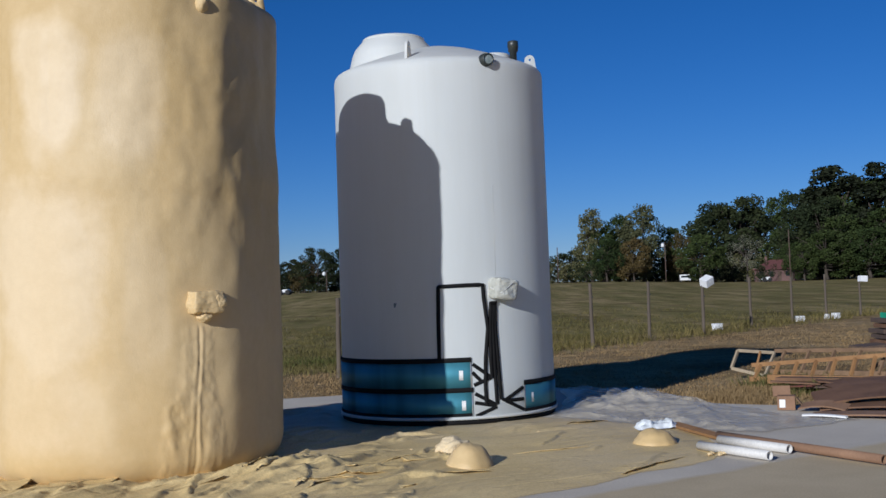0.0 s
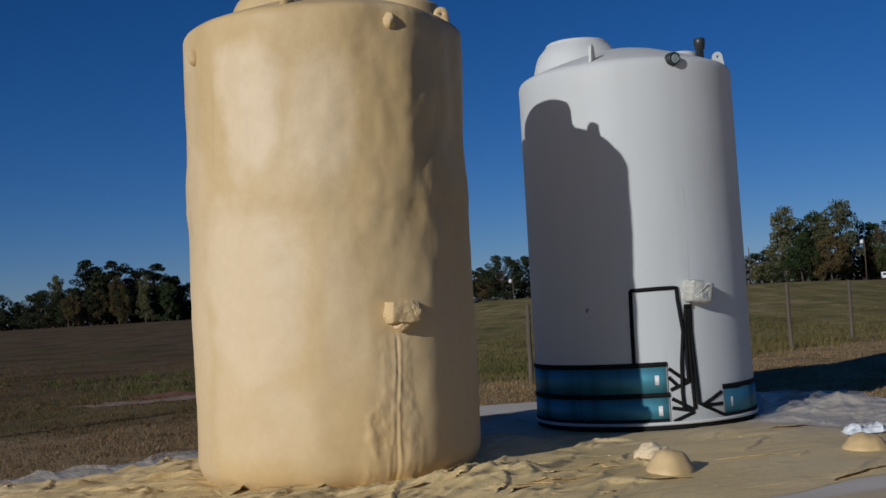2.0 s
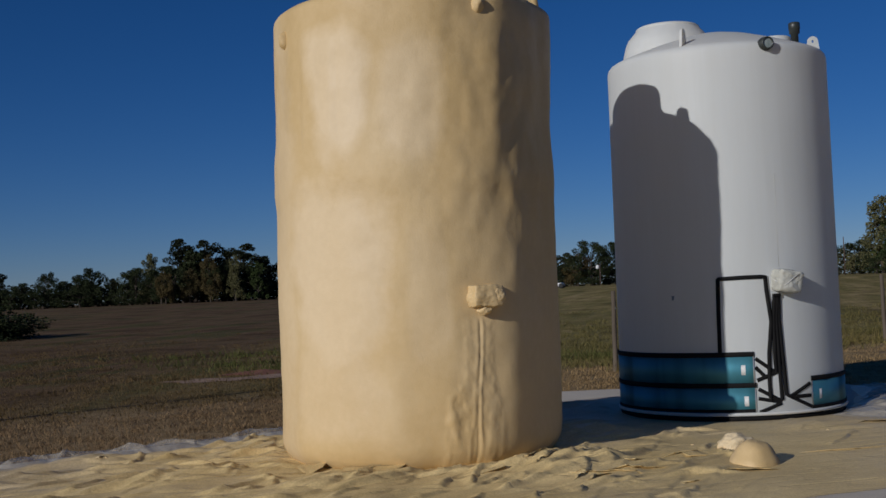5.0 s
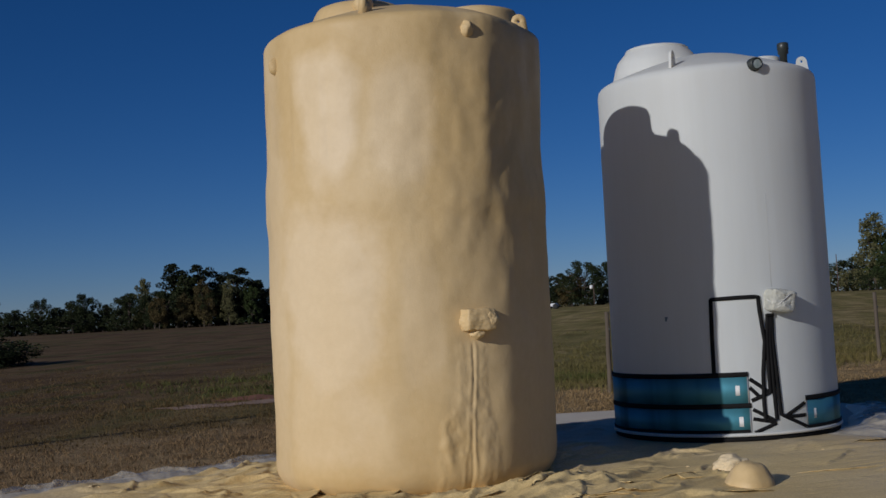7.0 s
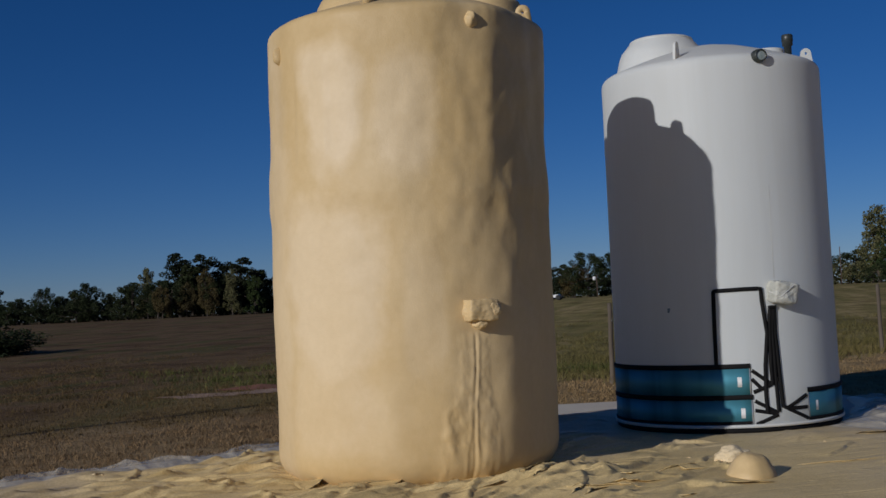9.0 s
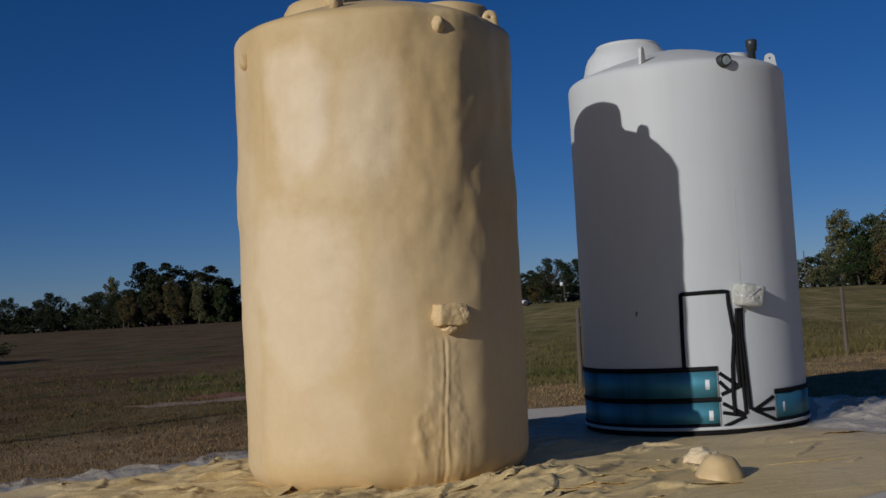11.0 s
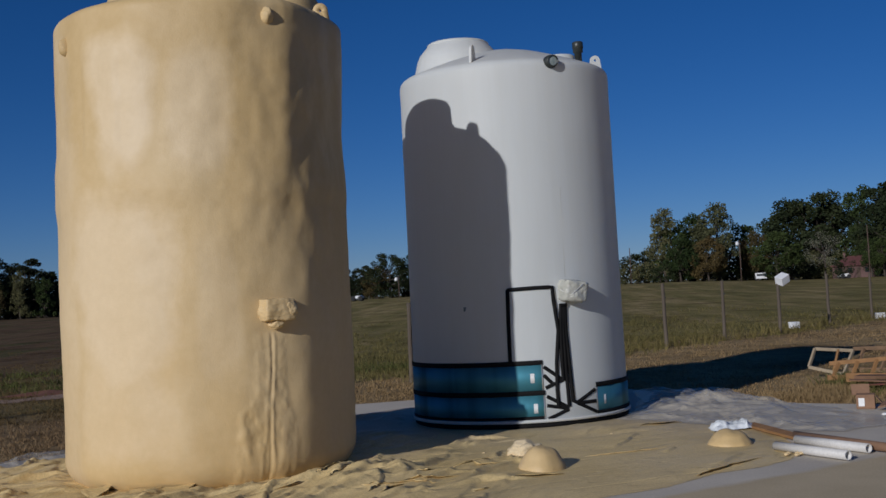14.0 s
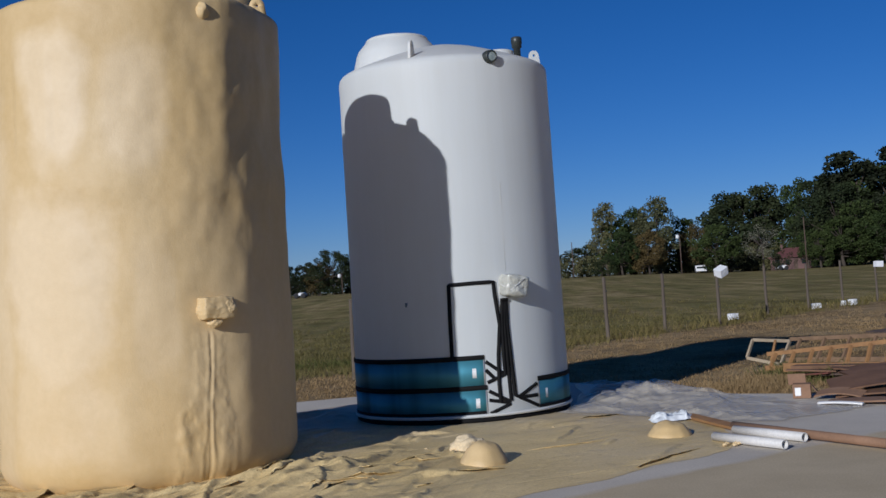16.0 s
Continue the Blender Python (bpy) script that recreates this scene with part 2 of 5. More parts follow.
def poly_material():
    """Translucent white rotomoulded polyethylene, slightly dirty."""
    m = Mat("white_polyethylene", 0.55)
    col = m.ramp(m.noise(0.7, 4, 0.5, (1, 1, 0.4)), [(0.3, (0.77, 0.81, 0.81)), (0.7, (0.83, 0.87, 0.87))])
    streak = m.ramp(m.noise(7, 5, 0.7, (1, 1, 0.06)), [(0.36, (0.965, 0.96, 0.95)), (0.6, (1, 1, 1))])
    m.base(m.mix(1.0, col, streak, "MULTIPLY"))
    n = m.bump(m.noise(1.6, 3, 0.5), 0.12, 0.03)
    m.bump(m.noise(90, 2, 0.5), 0.08, 0.002, n)
    # the thin wall lets some light through from the inside
    glow = m.node("ShaderNodeBsdfTranslucent")
    glow.inputs["Color"].default_value = (0.94, 0.80, 0.56, 1)
    both = m.node("ShaderNodeMixShader")
    both.inputs[0].default_value = 0.36
    m.link(m.b.outputs[0], both.inputs[1])
    m.link(glow.outputs[0], both.inputs[2])
    m.link(both.outputs[0], m.t.nodes["Material Output"].inputs["Surface"])
    return m.m


def film_material():
    """Glossy teal heating panel under clear film; vertical reflections are painted as bands in its colour."""
    m = Mat("teal_panel", 0.55, 0.55, 0.0)
    m.b.inputs["Specular IOR Level"].default_value = 0.3
    m.base(m.ramp(m.noise(2.6, 3, 0.5, (1, 1, 0.05)), [(0.38, (0.040, 0.14, 0.155)), (0.5, (0.075, 0.255, 0.315)), (0.66, (0.090, 0.295, 0.38))]))
    m.bump(m.noise(5, 3, 0.5, (1, 1, 0.06)), 0.3, 0.02)
    return m.m


FOAM = foam_material("sprayed_foam")
# the last entry is light painted on the left edge of the wall
FOAMWALL = foam_material("sprayed_foam_wall", ((-16, 3.42, 0.22, 0.62, 0.10, 0.85), (-21, 1.75, 0.42, 0.75, 0.05, 0.8), (14, 3.3, 0.2, 0.55, 0.0, 0.5), (-24, 0.75, 0.35, 0.45, 0.0, 0.45), (17, 1.6, 0.14, 0.6, 0.0, 0.3), (-58, 1.9, 0.30, 1.9, 0.0, 0.5)))
TARP = tarp_material()
POLY = poly_material()
TEAL = film_material()
TURF = ground_material()
CONCRETE = concrete_material()
CLEAR = plastic_material("clear_sheet", (0.74, 0.68, 0.57), 0.38)
WRAP = plastic_material("clear_wrap", (0.68, 0.68, 0.60), 0.95)
BLACK = grained("black_tape", (0.006, 0.006, 0.0065), (0.014, 0.0135, 0.0135), 4, 60, 0.75)
LABEL = grained("white_label", (0.72, 0.72, 0.70), (0.82, 0.82, 0.80), 6, 80, 0.5)
FOIL = grained("foil_edge", (0.5, 0.52, 0.52), (0.72, 0.73, 0.73), 20, 90, 0.25, 0.6)
PIPE = grained("black_fitting", (0.02, 0.025, 0.022), (0.05, 0.055, 0.05), 8, 60, 0.4)
GLASSY = grained("grey_gauge", (0.16, 0.2, 0.19), (0.36, 0.4, 0.38), 18, 60, 0.15)
BLACK.node_tree.nodes["Principled BSDF"].inputs["Specular IOR Level"].default_value = 0.12
BOXWHITE = grained("white_foam_block", (0.66, 0.67, 0.68), (0.82, 0.82, 0.81), 3, 50, 0.8)
POSTWOOD = grained("weathered_post", (0.055, 0.042, 0.03), (0.15, 0.12, 0.09), 5, 50, 0.9, 0, 0.6, 0.008, (1, 1, 0.1))
LUMBER = grained("yellow_lumber", (0.17, 0.082, 0.03), (0.37, 0.20, 0.075), 4, 40, 0.75, 0, 0.4, 0.004)
CARD = grained("brown_cardboard", (0.17, 0.093, 0.052), (0.29, 0.17, 0.10), 3, 40, 0.85)
RUST = grained("rusty_sheet", (0.085, 0.040, 0.020), (0.22, 0.118, 0.062), 3, 30, 0.8)
TUBE = grained("white_tube", (0.54, 0.52, 0.48), (0.70, 0.68, 0.64), 5, 50, 0.55)
RAG = grained("white_rag", (0.62, 0.66, 0.68), (0.80, 0.82, 0.82), 6, 60, 0.8)
DARKWOOD = grained("dark_old_wood", (0.05, 0.035, 0.03), (0.13, 0.085, 0.06), 4, 40, 0.9)
# post wood with the shade of its near side put into the colour
SHADEPOST = grained("shaded_post", (0.020, 0.015, 0.012), (0.055, 0.042, 0.033), 5, 50, 0.95, 0, 0.6, 0.008, (1, 1, 0.1))
GREEN = grained("green_strap", (0.02, 0.30, 0.16), (0.04, 0.42, 0.24), 4, 50, 0.5)


# ---- mesh helpers ----
def mesh(name, bm, material, smooth=True):
    me = bpy.data.meshes.new(name)
    bm.to_mesh(me)
    bm.free()
    me.materials.append(material)
    if smooth:
        me.shade_smooth()
    return me


def thing(name, label="", category="", group="", kind="", at=(0, 0, 0)):
    ob = new(name)
    ob.location = at
    ob.empty_display_size = 0.1
    return tagged(ob, label, category, group, kind)


def part(name, bm, material, parent, label="", smooth=True):
    ob = new(name, mesh(name, bm, material, smooth))
    ob.parent = parent
    if label:
        ob["label"] = label
    return ob


def solid(name, bm, material, label="", category="", group="", kind="", smooth=True):
    return tagged(new(name, mesh(name, bm, material, smooth)), label, category, group, kind)


def grid_mesh(rows, closed=False, bm=None):
    """A skin over rows of points; closed joins each row's end to its start."""
    bm = bm or bmesh.new()
    vs = [[bm.verts.new(p) for p in row] for row in rows]
    for a, b in zip(vs, vs[1:]):
        n = len(a)
        for i in range(n if closed else n - 1):
            j = (i + 1) % n
            bm.faces.new((a[i], a[j], b[j], b[i]))
    return bm


def lathe(profile, n=48, bm=None, place=Matrix()):
    """A turned body from (radius, height) pairs about z."""
    rows = [[place @ Vector((r * math.cos(2 * math.pi * i / n), r * math.sin(2 * math.pi * i / n), z)) for i in range(n)] for r, z in profile]
    return grid_mesh(rows, True, bm)


def block(size, place=Matrix(), bevel=0.0, bm=None, rough=0.0):
    made = bmesh.new()
    bmesh.ops.create_cube(made, size=1.0, matrix=Matrix.Diagonal((*size, 1)))
    if bevel:
        bmesh.ops.bevel(made, geom=made.edges[:], offset=bevel, segments=2, affect="EDGES", profile=0.6)
    if rough:
        for v in made.verts:
            v.co += Vector((random.uniform(-1, 1), random.uniform(-1, 1), random.uniform(-1, 1))) * rough
    bmesh.ops.transform(made, matrix=place, verts=made.verts)
    if bm is None:
        return made
    tmp = bpy.data.meshes.new("tmp")
    made.to_mesh(tmp)
    made.free()
    bm.from_mesh(tmp)
    bpy.data.meshes.remove(tmp)
    return bm


def tube(points, radius, n=10, bm=None, flat=1.0, cap=True):
    """A round bar along points; radius may be a list."""
    pts = [Vector(p) for p in points]
    rad = radius if isinstance(radius, (list, tuple)) else [radius] * len(pts)
    rows = []
    for i, p in enumerate(pts):
        d = (pts[min(i + 1, len(pts) - 1)] - pts[max(i - 1, 0)]).normalized()
        side = d.cross(Vector((0, 0, 1)))
        side = side.normalized() if side.length > 0.05 else Vector((1, 0, 0))
        up = side.cross(d)
        rows.append([p + rad[i] * (math.cos(2 * math.pi * k / n) * side + flat * math.sin(2 * math.pi * k / n) * up) for k in range(n)])
    bm = grid_mesh(rows, True, bm)
    if cap:
        bm.verts.ensure_lookup_table()
        m = len(bm.verts)
        k = n * len(pts)
        bm.faces.new(list(reversed(bm.verts[m - k:m - k + n])))
        bm.faces.new(bm.verts[m - n:m])
    return bm


def inside(poly, x, y):
    """Signed distance to a polygon's edge: positive inside."""
    hit, best = False, 1e9
    for (x0, y0), (x1, y1) in zip(poly, poly[1:] + poly[:1]):
        if (y0 > y) != (y1 > y) and x < x0 + (y - y0) / (y1 - y0) * (x1 - x0):
            hit = not hit
        dx, dy = x1 - x0, y1 - y0
        s = max(0.0, min(1.0, ((x - x0) * dx + (y - y0) * dy) / (dx * dx + dy * dy)))
        best = min(best, math.hypot(x - x0 - s * dx, y - y0 - s * dy))
    return best if hit else -best


def fold(x, y, seed, turn=0.0, scale=1.0, stretch=3.0):
    """Sharp-crested creases, 0 to 1, long across one direction."""
    c, s = math.cos(turn), math.sin(turn)
    u, v = (c * x + s * y) * scale, (-s * x + c * y) * scale / stretch
    w = noise.noise((u * 0.7 + seed, v * 0.7, seed * 1.7)) * 0.8
    n = noise.noise((u + w, v + w * 0.6, seed))
    return max(0.0, 1.0 - abs(n) * 7.5) ** 1.3


def pleats(x, y, seed, turn, wave, skew=0.8, patchy=0.0):
    """Straight-sided folds with sharp crests: a slow rise and a quick drop, 0 to 1, in patches."""
    c, s = math.cos(turn), math.sin(turn)
    u = (c * x + s * y) / wave + 1.1 * noise.noise((x * 0.55, y * 0.55, seed)) + 0.35 * noise.noise((x * 1.9, y * 1.9, seed + 3))
    f = u - math.floor(u)
    t = f / skew if f < skew else (1 - f) / (1 - skew)
    k = math.floor(u)
    lift = 0.35 + 0.65 * abs(math.sin(k * 12.9898 + seed))
    return t * lift * smooth(patchy - 0.15, patchy + 0.2, noise.noise((x * 0.8, y * 0.8, seed + 7)))


def lap(x, y, seed, turn=0.0, scale=1.0, stretch=2.5, steps=3.0):
    """Overlapping laps: slow rises that end in a sharp drop, 0 to 1."""
    c, s = math.cos(turn), math.sin(turn)
    u, v = (c * x + s * y) * scale, (-s * x + c * y) * scale / stretch
    n = noise.noise((u + 0.4 * noise.noise((u * 1.7, v * 1.7, seed)), v, seed)) * steps + 0.25 * noise.noise((u * 4, v * 4, seed))
    f = n - math.floor(n)
    return f * smooth(1.0, 0.9, f)


def smooth(a, b, x):
    t = max(0.0, min(1.0, (x - a) / (b - a)))
    return t * t * (3 - 2 * t)


# ---- ground ----
FENCE_SLOPE = 1.09


def ground_z(x, y):
    d = math.hypot(x, y)
    az = math.degrees(math.atan2(x, y))
    z = (1.2 + 0.2 * smooth(-12, 4, az) - 0.9 * smooth(7, 15, az)) * smooth(45, 165, d)
    near = smooth(9, 14, math.hypot(x + 0.5, (y - 11) * 0.8))
    z += 0.035 * near * noise.noise((x * 0.11, y * 0.11, 3.1)) * smooth(16, 30, d) + 0.04 * near * smooth(36, 18, d) * noise.noise((x * 0.6, y * 0.6, 1.0))
    return z - 0.05


def build_ground():
    rows = []
    rings = [0.0] + [1.5 * 1.07 ** i for i in range(110)]
    rings = [r for r in rings if r < 2600]
    for r in rings[1:]:
        rows.append([(r * math.sin(2 * math.pi * i / 220), r * math.cos(2 * math.pi * i / 220), ground_z(r * math.sin(2 * math.pi * i / 220), r * math.cos(2 * math.pi * i / 220))) for i in range(220)])
    bm = grid_mesh(rows, True)
    bm.verts.ensure_lookup_table()
    bm.faces.new(bm.verts[:220])
    bmesh.ops.recalc_face_normals(bm, faces=bm.faces[:])
    solid("ground", bm, TURF, "dry brown turf turning to olive pasture past the fence", "ground", kind="structure")


build_ground()

PAD = [(-14, -4), (-13, 4), (-7.6, 10.0), (-5.3, 12.8), (-2.7, 17.25), (-1.5, 17.6), (1.6, 17.7), (3.3, 14.7), (4.2, 14.1), (9, 13.6), (14, 4), (14, -4)]


def build_pad():
    bm = bmesh.new()
    top = [bm.verts.new((x, y, 0.0)) for x, y in PAD]
    low = [bm.verts.new((x, y, -0.25)) for x, y in PAD]
    bm.faces.new(top)
    n = len(PAD)
    for i in range(n):
        bm.faces.new((low[i], low[(i + 1) % n], top[(i + 1) % n], top[i]))
    bmesh.ops.recalc_face_normals(bm, faces=bm.faces[:])
    solid("pavement", bm, CONCRETE, "grey concrete slab with tan overspray dust", "concrete slab", kind="structure", smooth=False)


build_pad()

WHITE_AT, TAN_AT = (0.01, 14.6), (-2.922, 11.075)


def sheet(poly, step, height, name, material, label, category):
    """A crumpled sheet lying on the slab inside a polygon."""
    xs, ys = [p[0] for p in poly], [p[1] for p in poly]
    nx, ny = int((max(xs) - min(xs)) / step) + 1, int((max(ys) - min(ys)) / step) + 1
    bm = bmesh.new()
    made = {}
    for j in range(ny + 1):
        for i in range(nx + 1):
            x, y = min(xs) + i * step, min(ys) + j * step
            d = inside(poly, x, y) + 0.10 * noise.noise((x * 2.2, y * 2.2, 7.0))
            if d > -0.01:
                made[i, j] = bm.verts.new((x, y, height(x, y, d)))
    for (i, j), v in made.items():
        q = (made.get((i + 1, j)), made.get((i + 1, j + 1)), made.get((i, j + 1)))
        if all(q):
            bm.faces.new((v, *q))
    return solid(name, bm, material, label, category)


# between the tanks the outline follows the cast shadow, to deepen the slab's shade
TARP_EDGE = [(-9.2, 7.4), (-9.0, 8.6), (-7.4, 9.75), (-6.1, 10.75), (-5.0, 12.1), (-4.3, 12.8), (-3.1, 14.0), (-2.25, 15.4), (-1.7, 16.4), (-1.0, 16.7), (-0.6, 15.4), (-0.9, 13.9), (1.0, 13.9), (1.75, 13.3), (2.6, 12.3), (2.5, 10.6), (2.3, 10.2), (1.39, 9.38), (0.31, 8.55), (-0.5, 7.8), (-1.0, 7.4)]


# long folds in the sheet: ends and height
CREASES = [
    (-1.15, 8.75, -0.70, 9.65, 0.03), (1.50, 9.65, 1.95, 10.55, 0.02), (-1.75, 8.9, -1.2, 9.9, 0.03), (-4.1, 8.6, -3.8, 9.4, 0.035),
    (-6.4, 9.0, -6.0, 9.8, 0.03), (-5.0, 10.6, -4.7, 11.6, 0.03), (-3.1, 8.7, -2.7, 9.3, 0.03), (-1.7, 9.35, -1.3, 10.2, 0.035), (0.9, 11.3, 1.2, 12.2, 0.02), (-5.4, 8.6, -5.1, 9.3, 0.03), (-0.5, 9.6, 0.0, 10.7, 0.02),
]


# short random tucks in the spread sheet, kept in cells of one metre
tuck_rng = random.Random(21)
TUCKS = {}
for _ in range(800):
    tx, ty = tuck_rng.uniform(-8.8, 2.3), tuck_rng.uniform(7.6, 12.8)
    crowd = math.exp(-((math.hypot(tx - TAN_AT[0], ty - TAN_AT[1]) - 1.7) / 0.9) ** 2)
    if tuck_rng.random() > 0.22 * max(0.1, min(1.0, 0.5 - tx)) + 0.7 * crowd:
        continue
    ph, ln, hi = radians(tuck_rng.gauss(34, 20)), tuck_rng.uniform(0.12, 0.5), tuck_rng.uniform(0.010, 0.036)
    tuck = (tx, ty, math.sin(ph), math.cos(ph), ln, hi, tuck_rng.gauss(0, 0.5), tuck_rng.uniform(0.08, 0.2))
    for ci in range(-1, 2):
        for cj in range(-1, 2):
            TUCKS.setdefault((math.floor(tx) + ci, math.floor(ty) + cj), []).append(tuck)


def tarp_height(x, y, d):
    rt = math.hypot(x - TAN_AT[0], y - TAN_AT[1])
    rw = math.hypot(x - WHITE_AT[0], y - WHITE_AT[1])
    lively = 0.13 + 0.87 * smooth(0.5, -0.7, x + 0.25 * (y - 9.5)) + 0.6 * smooth(11.9, 12.6, y) * smooth(0.2, 0.8, x)
    z = 0.012
    # the folds run away from the camera and fall off on one side
    z += 0.032 * lively * pleats(x, y, 2.0, -0.42, 0.85, 0.90, 0.05)
    z += 0.022 * lively * pleats(x, y, 9.0, -0.20, 0.42, 0.93, 0.12)
    z += 0.020 * lively * pleats(x, y, 17.0, -0.66, 0.36, 0.92, 0.10)
    z += 0.010 * lively * pleats(x, y, 23.0, 1.25, 0.34, 0.84, 0.15)
    z += 0.010 * lively * pleats(x, y, 29.0, -0.5, 0.17, 0.82, 0.12)
    z += 0.011 * (0.5 + noise.noise((x * 1.0, y * 1.2, 8.0))) + 0.006 * lively * noise.noise((x * 3.4, y * 3.4, 2.0))
    # long drawn-out folds along the edge of the slab
    z += smooth(-2.6, -4.4, x) * (0.028 * fold(x, y, 3.0, -0.85, 1.5, 6.0) + 0.016 * fold(x, y, 8.0, -0.95, 3.0, 7.0))
    # layers of the sheet lapped over one another
    over = smooth(-0.3, 0.2, noise.noise((x * 0.6, y * 0.6, 44.0)))
    z += lively ** 2 * over * (0.034 * lap(x, y, 3.0, -0.95, 0.55, 3.5, 3.0) + 0.016 * lap(x, y, 14.0, -0.70, 1.2, 3.0, 3.0))
    # crumpled ridges, crowded between the two tanks' feet
    crumple = lively ** 2 * smooth(-0.35, 0.25, noise.noise((x * 0.9, y * 0.9, 31.0))) + 0.8 * math.exp(-((x + 1.1) / 0.9) ** 2 - ((y - 10.0) / 0.8) ** 2)
    z += crumple * (0.020 * fold(x, y, 5.0, -0.95, 1.3, 5.0) + 0.014 * fold(x, y, 12.0, -0.70, 2.3, 4.5) + 0.003 * fold(x, y, 19.0, 0.3, 3.4, 2.5))
    for x0, y0, x1, y1, h in CREASES:
        dx, dy = x1 - x0, y1 - y0
        s = ((x - x0) * dx + (y - y0) * dy) / (dx * dx + dy * dy)
        if -0.1 < s < 1.1:
            off = ((x - x0) * dy - (y - y0) * dx) / math.hypot(dx, dy) + 0.05 * noise.noise((x * 2, y * 2, 11))
            if -0.3 < off < 0.3:
                z += h * smooth(-0.1, 0.15, s) * smooth(1.1, 0.85, s) * ((1 + off / 0.30) ** 1.6 if off < 0 else max(0.0, 1 - off / 0.025))
    for tx, ty, sx, sy, ln, hi, bend, wide in TUCKS.get((math.floor(x), math.floor(y)), ()):
        s = (x - tx) * sx + (y - ty) * sy
        if abs(s) < ln:
            off = (x - tx) * sy - (y - ty) * sx + bend * s * s
            if -wide < off < 0.04:
                z += hi * smooth(ln, ln * 0.3, abs(s)) * ((1 + off / wide) ** 1.6 if off < 0 else max(0.0, 1 - off / 0.025))
    # the sheet bunches up in flaps round the foot of the sprayed tank
    a = math.atan2(x - TAN_AT[0], TAN_AT[1] - y)
    pleat = max(0.0, 1.0 - abs(noise.noise((a * 6.0, rt * 0.8, 5.0))) * 3.2) + 0.6 * max(0.0, 1.0 - abs(noise.noise((a * 14, rt * 2, 1.0))) * 4.0)
    z += 0.035 * smooth(0.50, 0.05, rt - 1.22) * pleat
    heap = math.exp(-((x + 1.45) / 0.75) ** 2 - ((y - 10.1) / 0.5) ** 2)
    z += heap * (0.06 + 0.055 * pleats(x, y, 71.0, -0.35, 0.42, 0.92, -0.3) + 0.03 * pleats(x, y, 77.0, -0.8, 0.3, 0.9, -0.1))
    z *= (0.2 + 0.8 * smooth(0.0, 0.25, rw - 1.35)) * (0.4 + 0.6 * smooth(1.3, 1.62, rt))
    return max(0.003, z * smooth(-0.02, 0.3, d))


drop_sheet = sheet(TARP_EDGE, 0.0185, tarp_height, "drop_sheet", TARP, "wrinkled plastic drop sheet coated with tan foam overspray", "drop sheet")


def fold_lip(x0, y0, x1, y1, lift, wide, seed):
    """A lap of the sheet whose free edge stands up a little off the layer below."""
    n = 22
    dx, dy = x1 - x0, y1 - y0
    l = math.hypot(dx, dy)
    ax, ay = dy / l, -dx / l
    rows = [[], [], [], []]
    for i in range(n + 1):
        s = i / n
        k = math.sin(math.pi * s) ** 0.7
        wig = 0.05 * noise.noise((s * 3.0, seed, 1.0)) + 0.015 * noise.noise((s * 11.0, seed, 4.0))
        cx, cy = x0 + dx * s + ax * wig, y0 + dy * s + ay * wig
        for q, (w, h) in enumerate(((-wide, -0.012), (-wide * 0.4, lift * 0.5), (0.0, lift), (-wide * 0.15, lift - 0.008))):
            px, py = cx + ax * w * (0.3 + 0.7 * k), cy + ay * w * (0.3 + 0.7 * k)
            rows[q].append((px, py, tarp_height(px, py, 1.0) + h * k + (0.004 if q else -0.004) * k - 0.004 * (1 - k)))
    part("fold", grid_mesh(rows), TARP, drop_sheet)


LIPS = [(1.42, 9.52, 2.12, 10.32, 0.007, 0.09), (0.54, 10.75, 1.40, 11.17, 0.007, 0.10), (-0.62, 10.55, 0.05, 11.1, 0.010, 0.14), (1.25, 12.7, 1.8, 13.0, 0.02, 0.12)]
lip_rng = random.Random(8)
for _ in range(4):
    lx, ly = lip_rng.uniform(-7.6, 0.4), lip_rng.uniform(8.3, 10.6)
    if math.hypot(lx - TAN_AT[0], ly - TAN_AT[1]) < 1.75:
        continue
    la, ll = radians(lip_rng.gauss(36, 20)), lip_rng.uniform(0.12, 0.7)
    LIPS.append((lx, ly, lx + ll * math.sin(la), ly + ll * math.cos(la), lip_rng.uniform(0.005, 0.012), lip_rng.uniform(0.06, 0.16)))
for _ in range(12):
    lx, ly = lip_rng.uniform(-1.9, 0.0), lip_rng.uniform(8.9, 10.4)
    if math.hypot(lx - TAN_AT[0], ly - TAN_AT[1]) > 1.6:
        la, ll = radians(lip_rng.gauss(50, 14)), lip_rng.uniform(0.25, 0.75)
        LIPS.append((lx, ly, lx + ll * math.sin(la), ly + ll * math.cos(la), lip_rng.uniform(0.010, 0.020), lip_rng.uniform(0.06, 0.12)))
for k, lip in enumerate(LIPS):
    fold_lip(*lip, k * 1.7)


def sheet_flap(x, y, turn, l, w, rise, seed):
    """A stiff torn tongue of the sheet that leans on the foot of the tank, one side lifted."""
    top, low = [], []
    for j in range(13):
        s = j / 12
        half = w * (0.06 + 0.94 * s) / 2
        rt, rl = [], []
        for i in range(11):
            q = i / 10 - 0.5
            px = q * 2 * half + 0.03 * noise.noise((s * 3, q * 3, seed))
            pz = rise * 0.55 * s + 0.03 * max(0.0, q) * s + 0.008 * noise.noise((q * 4, s * 4, seed))
            rt.append((px, s * l, pz + 0.02))
            rl.append((px, s * l, pz + 0.011))
        top.append(rt)
        low.append(rl)
    bm = grid_mesh(top)
    grid_mesh(low, False, bm)
    bmesh.ops.transform(bm, matrix=pose(x, y, 0.012, 0, 0, turn), verts=bm.verts)
    part("flap", bm, TARP, drop_sheet, "curled flap of sprayed sheet")


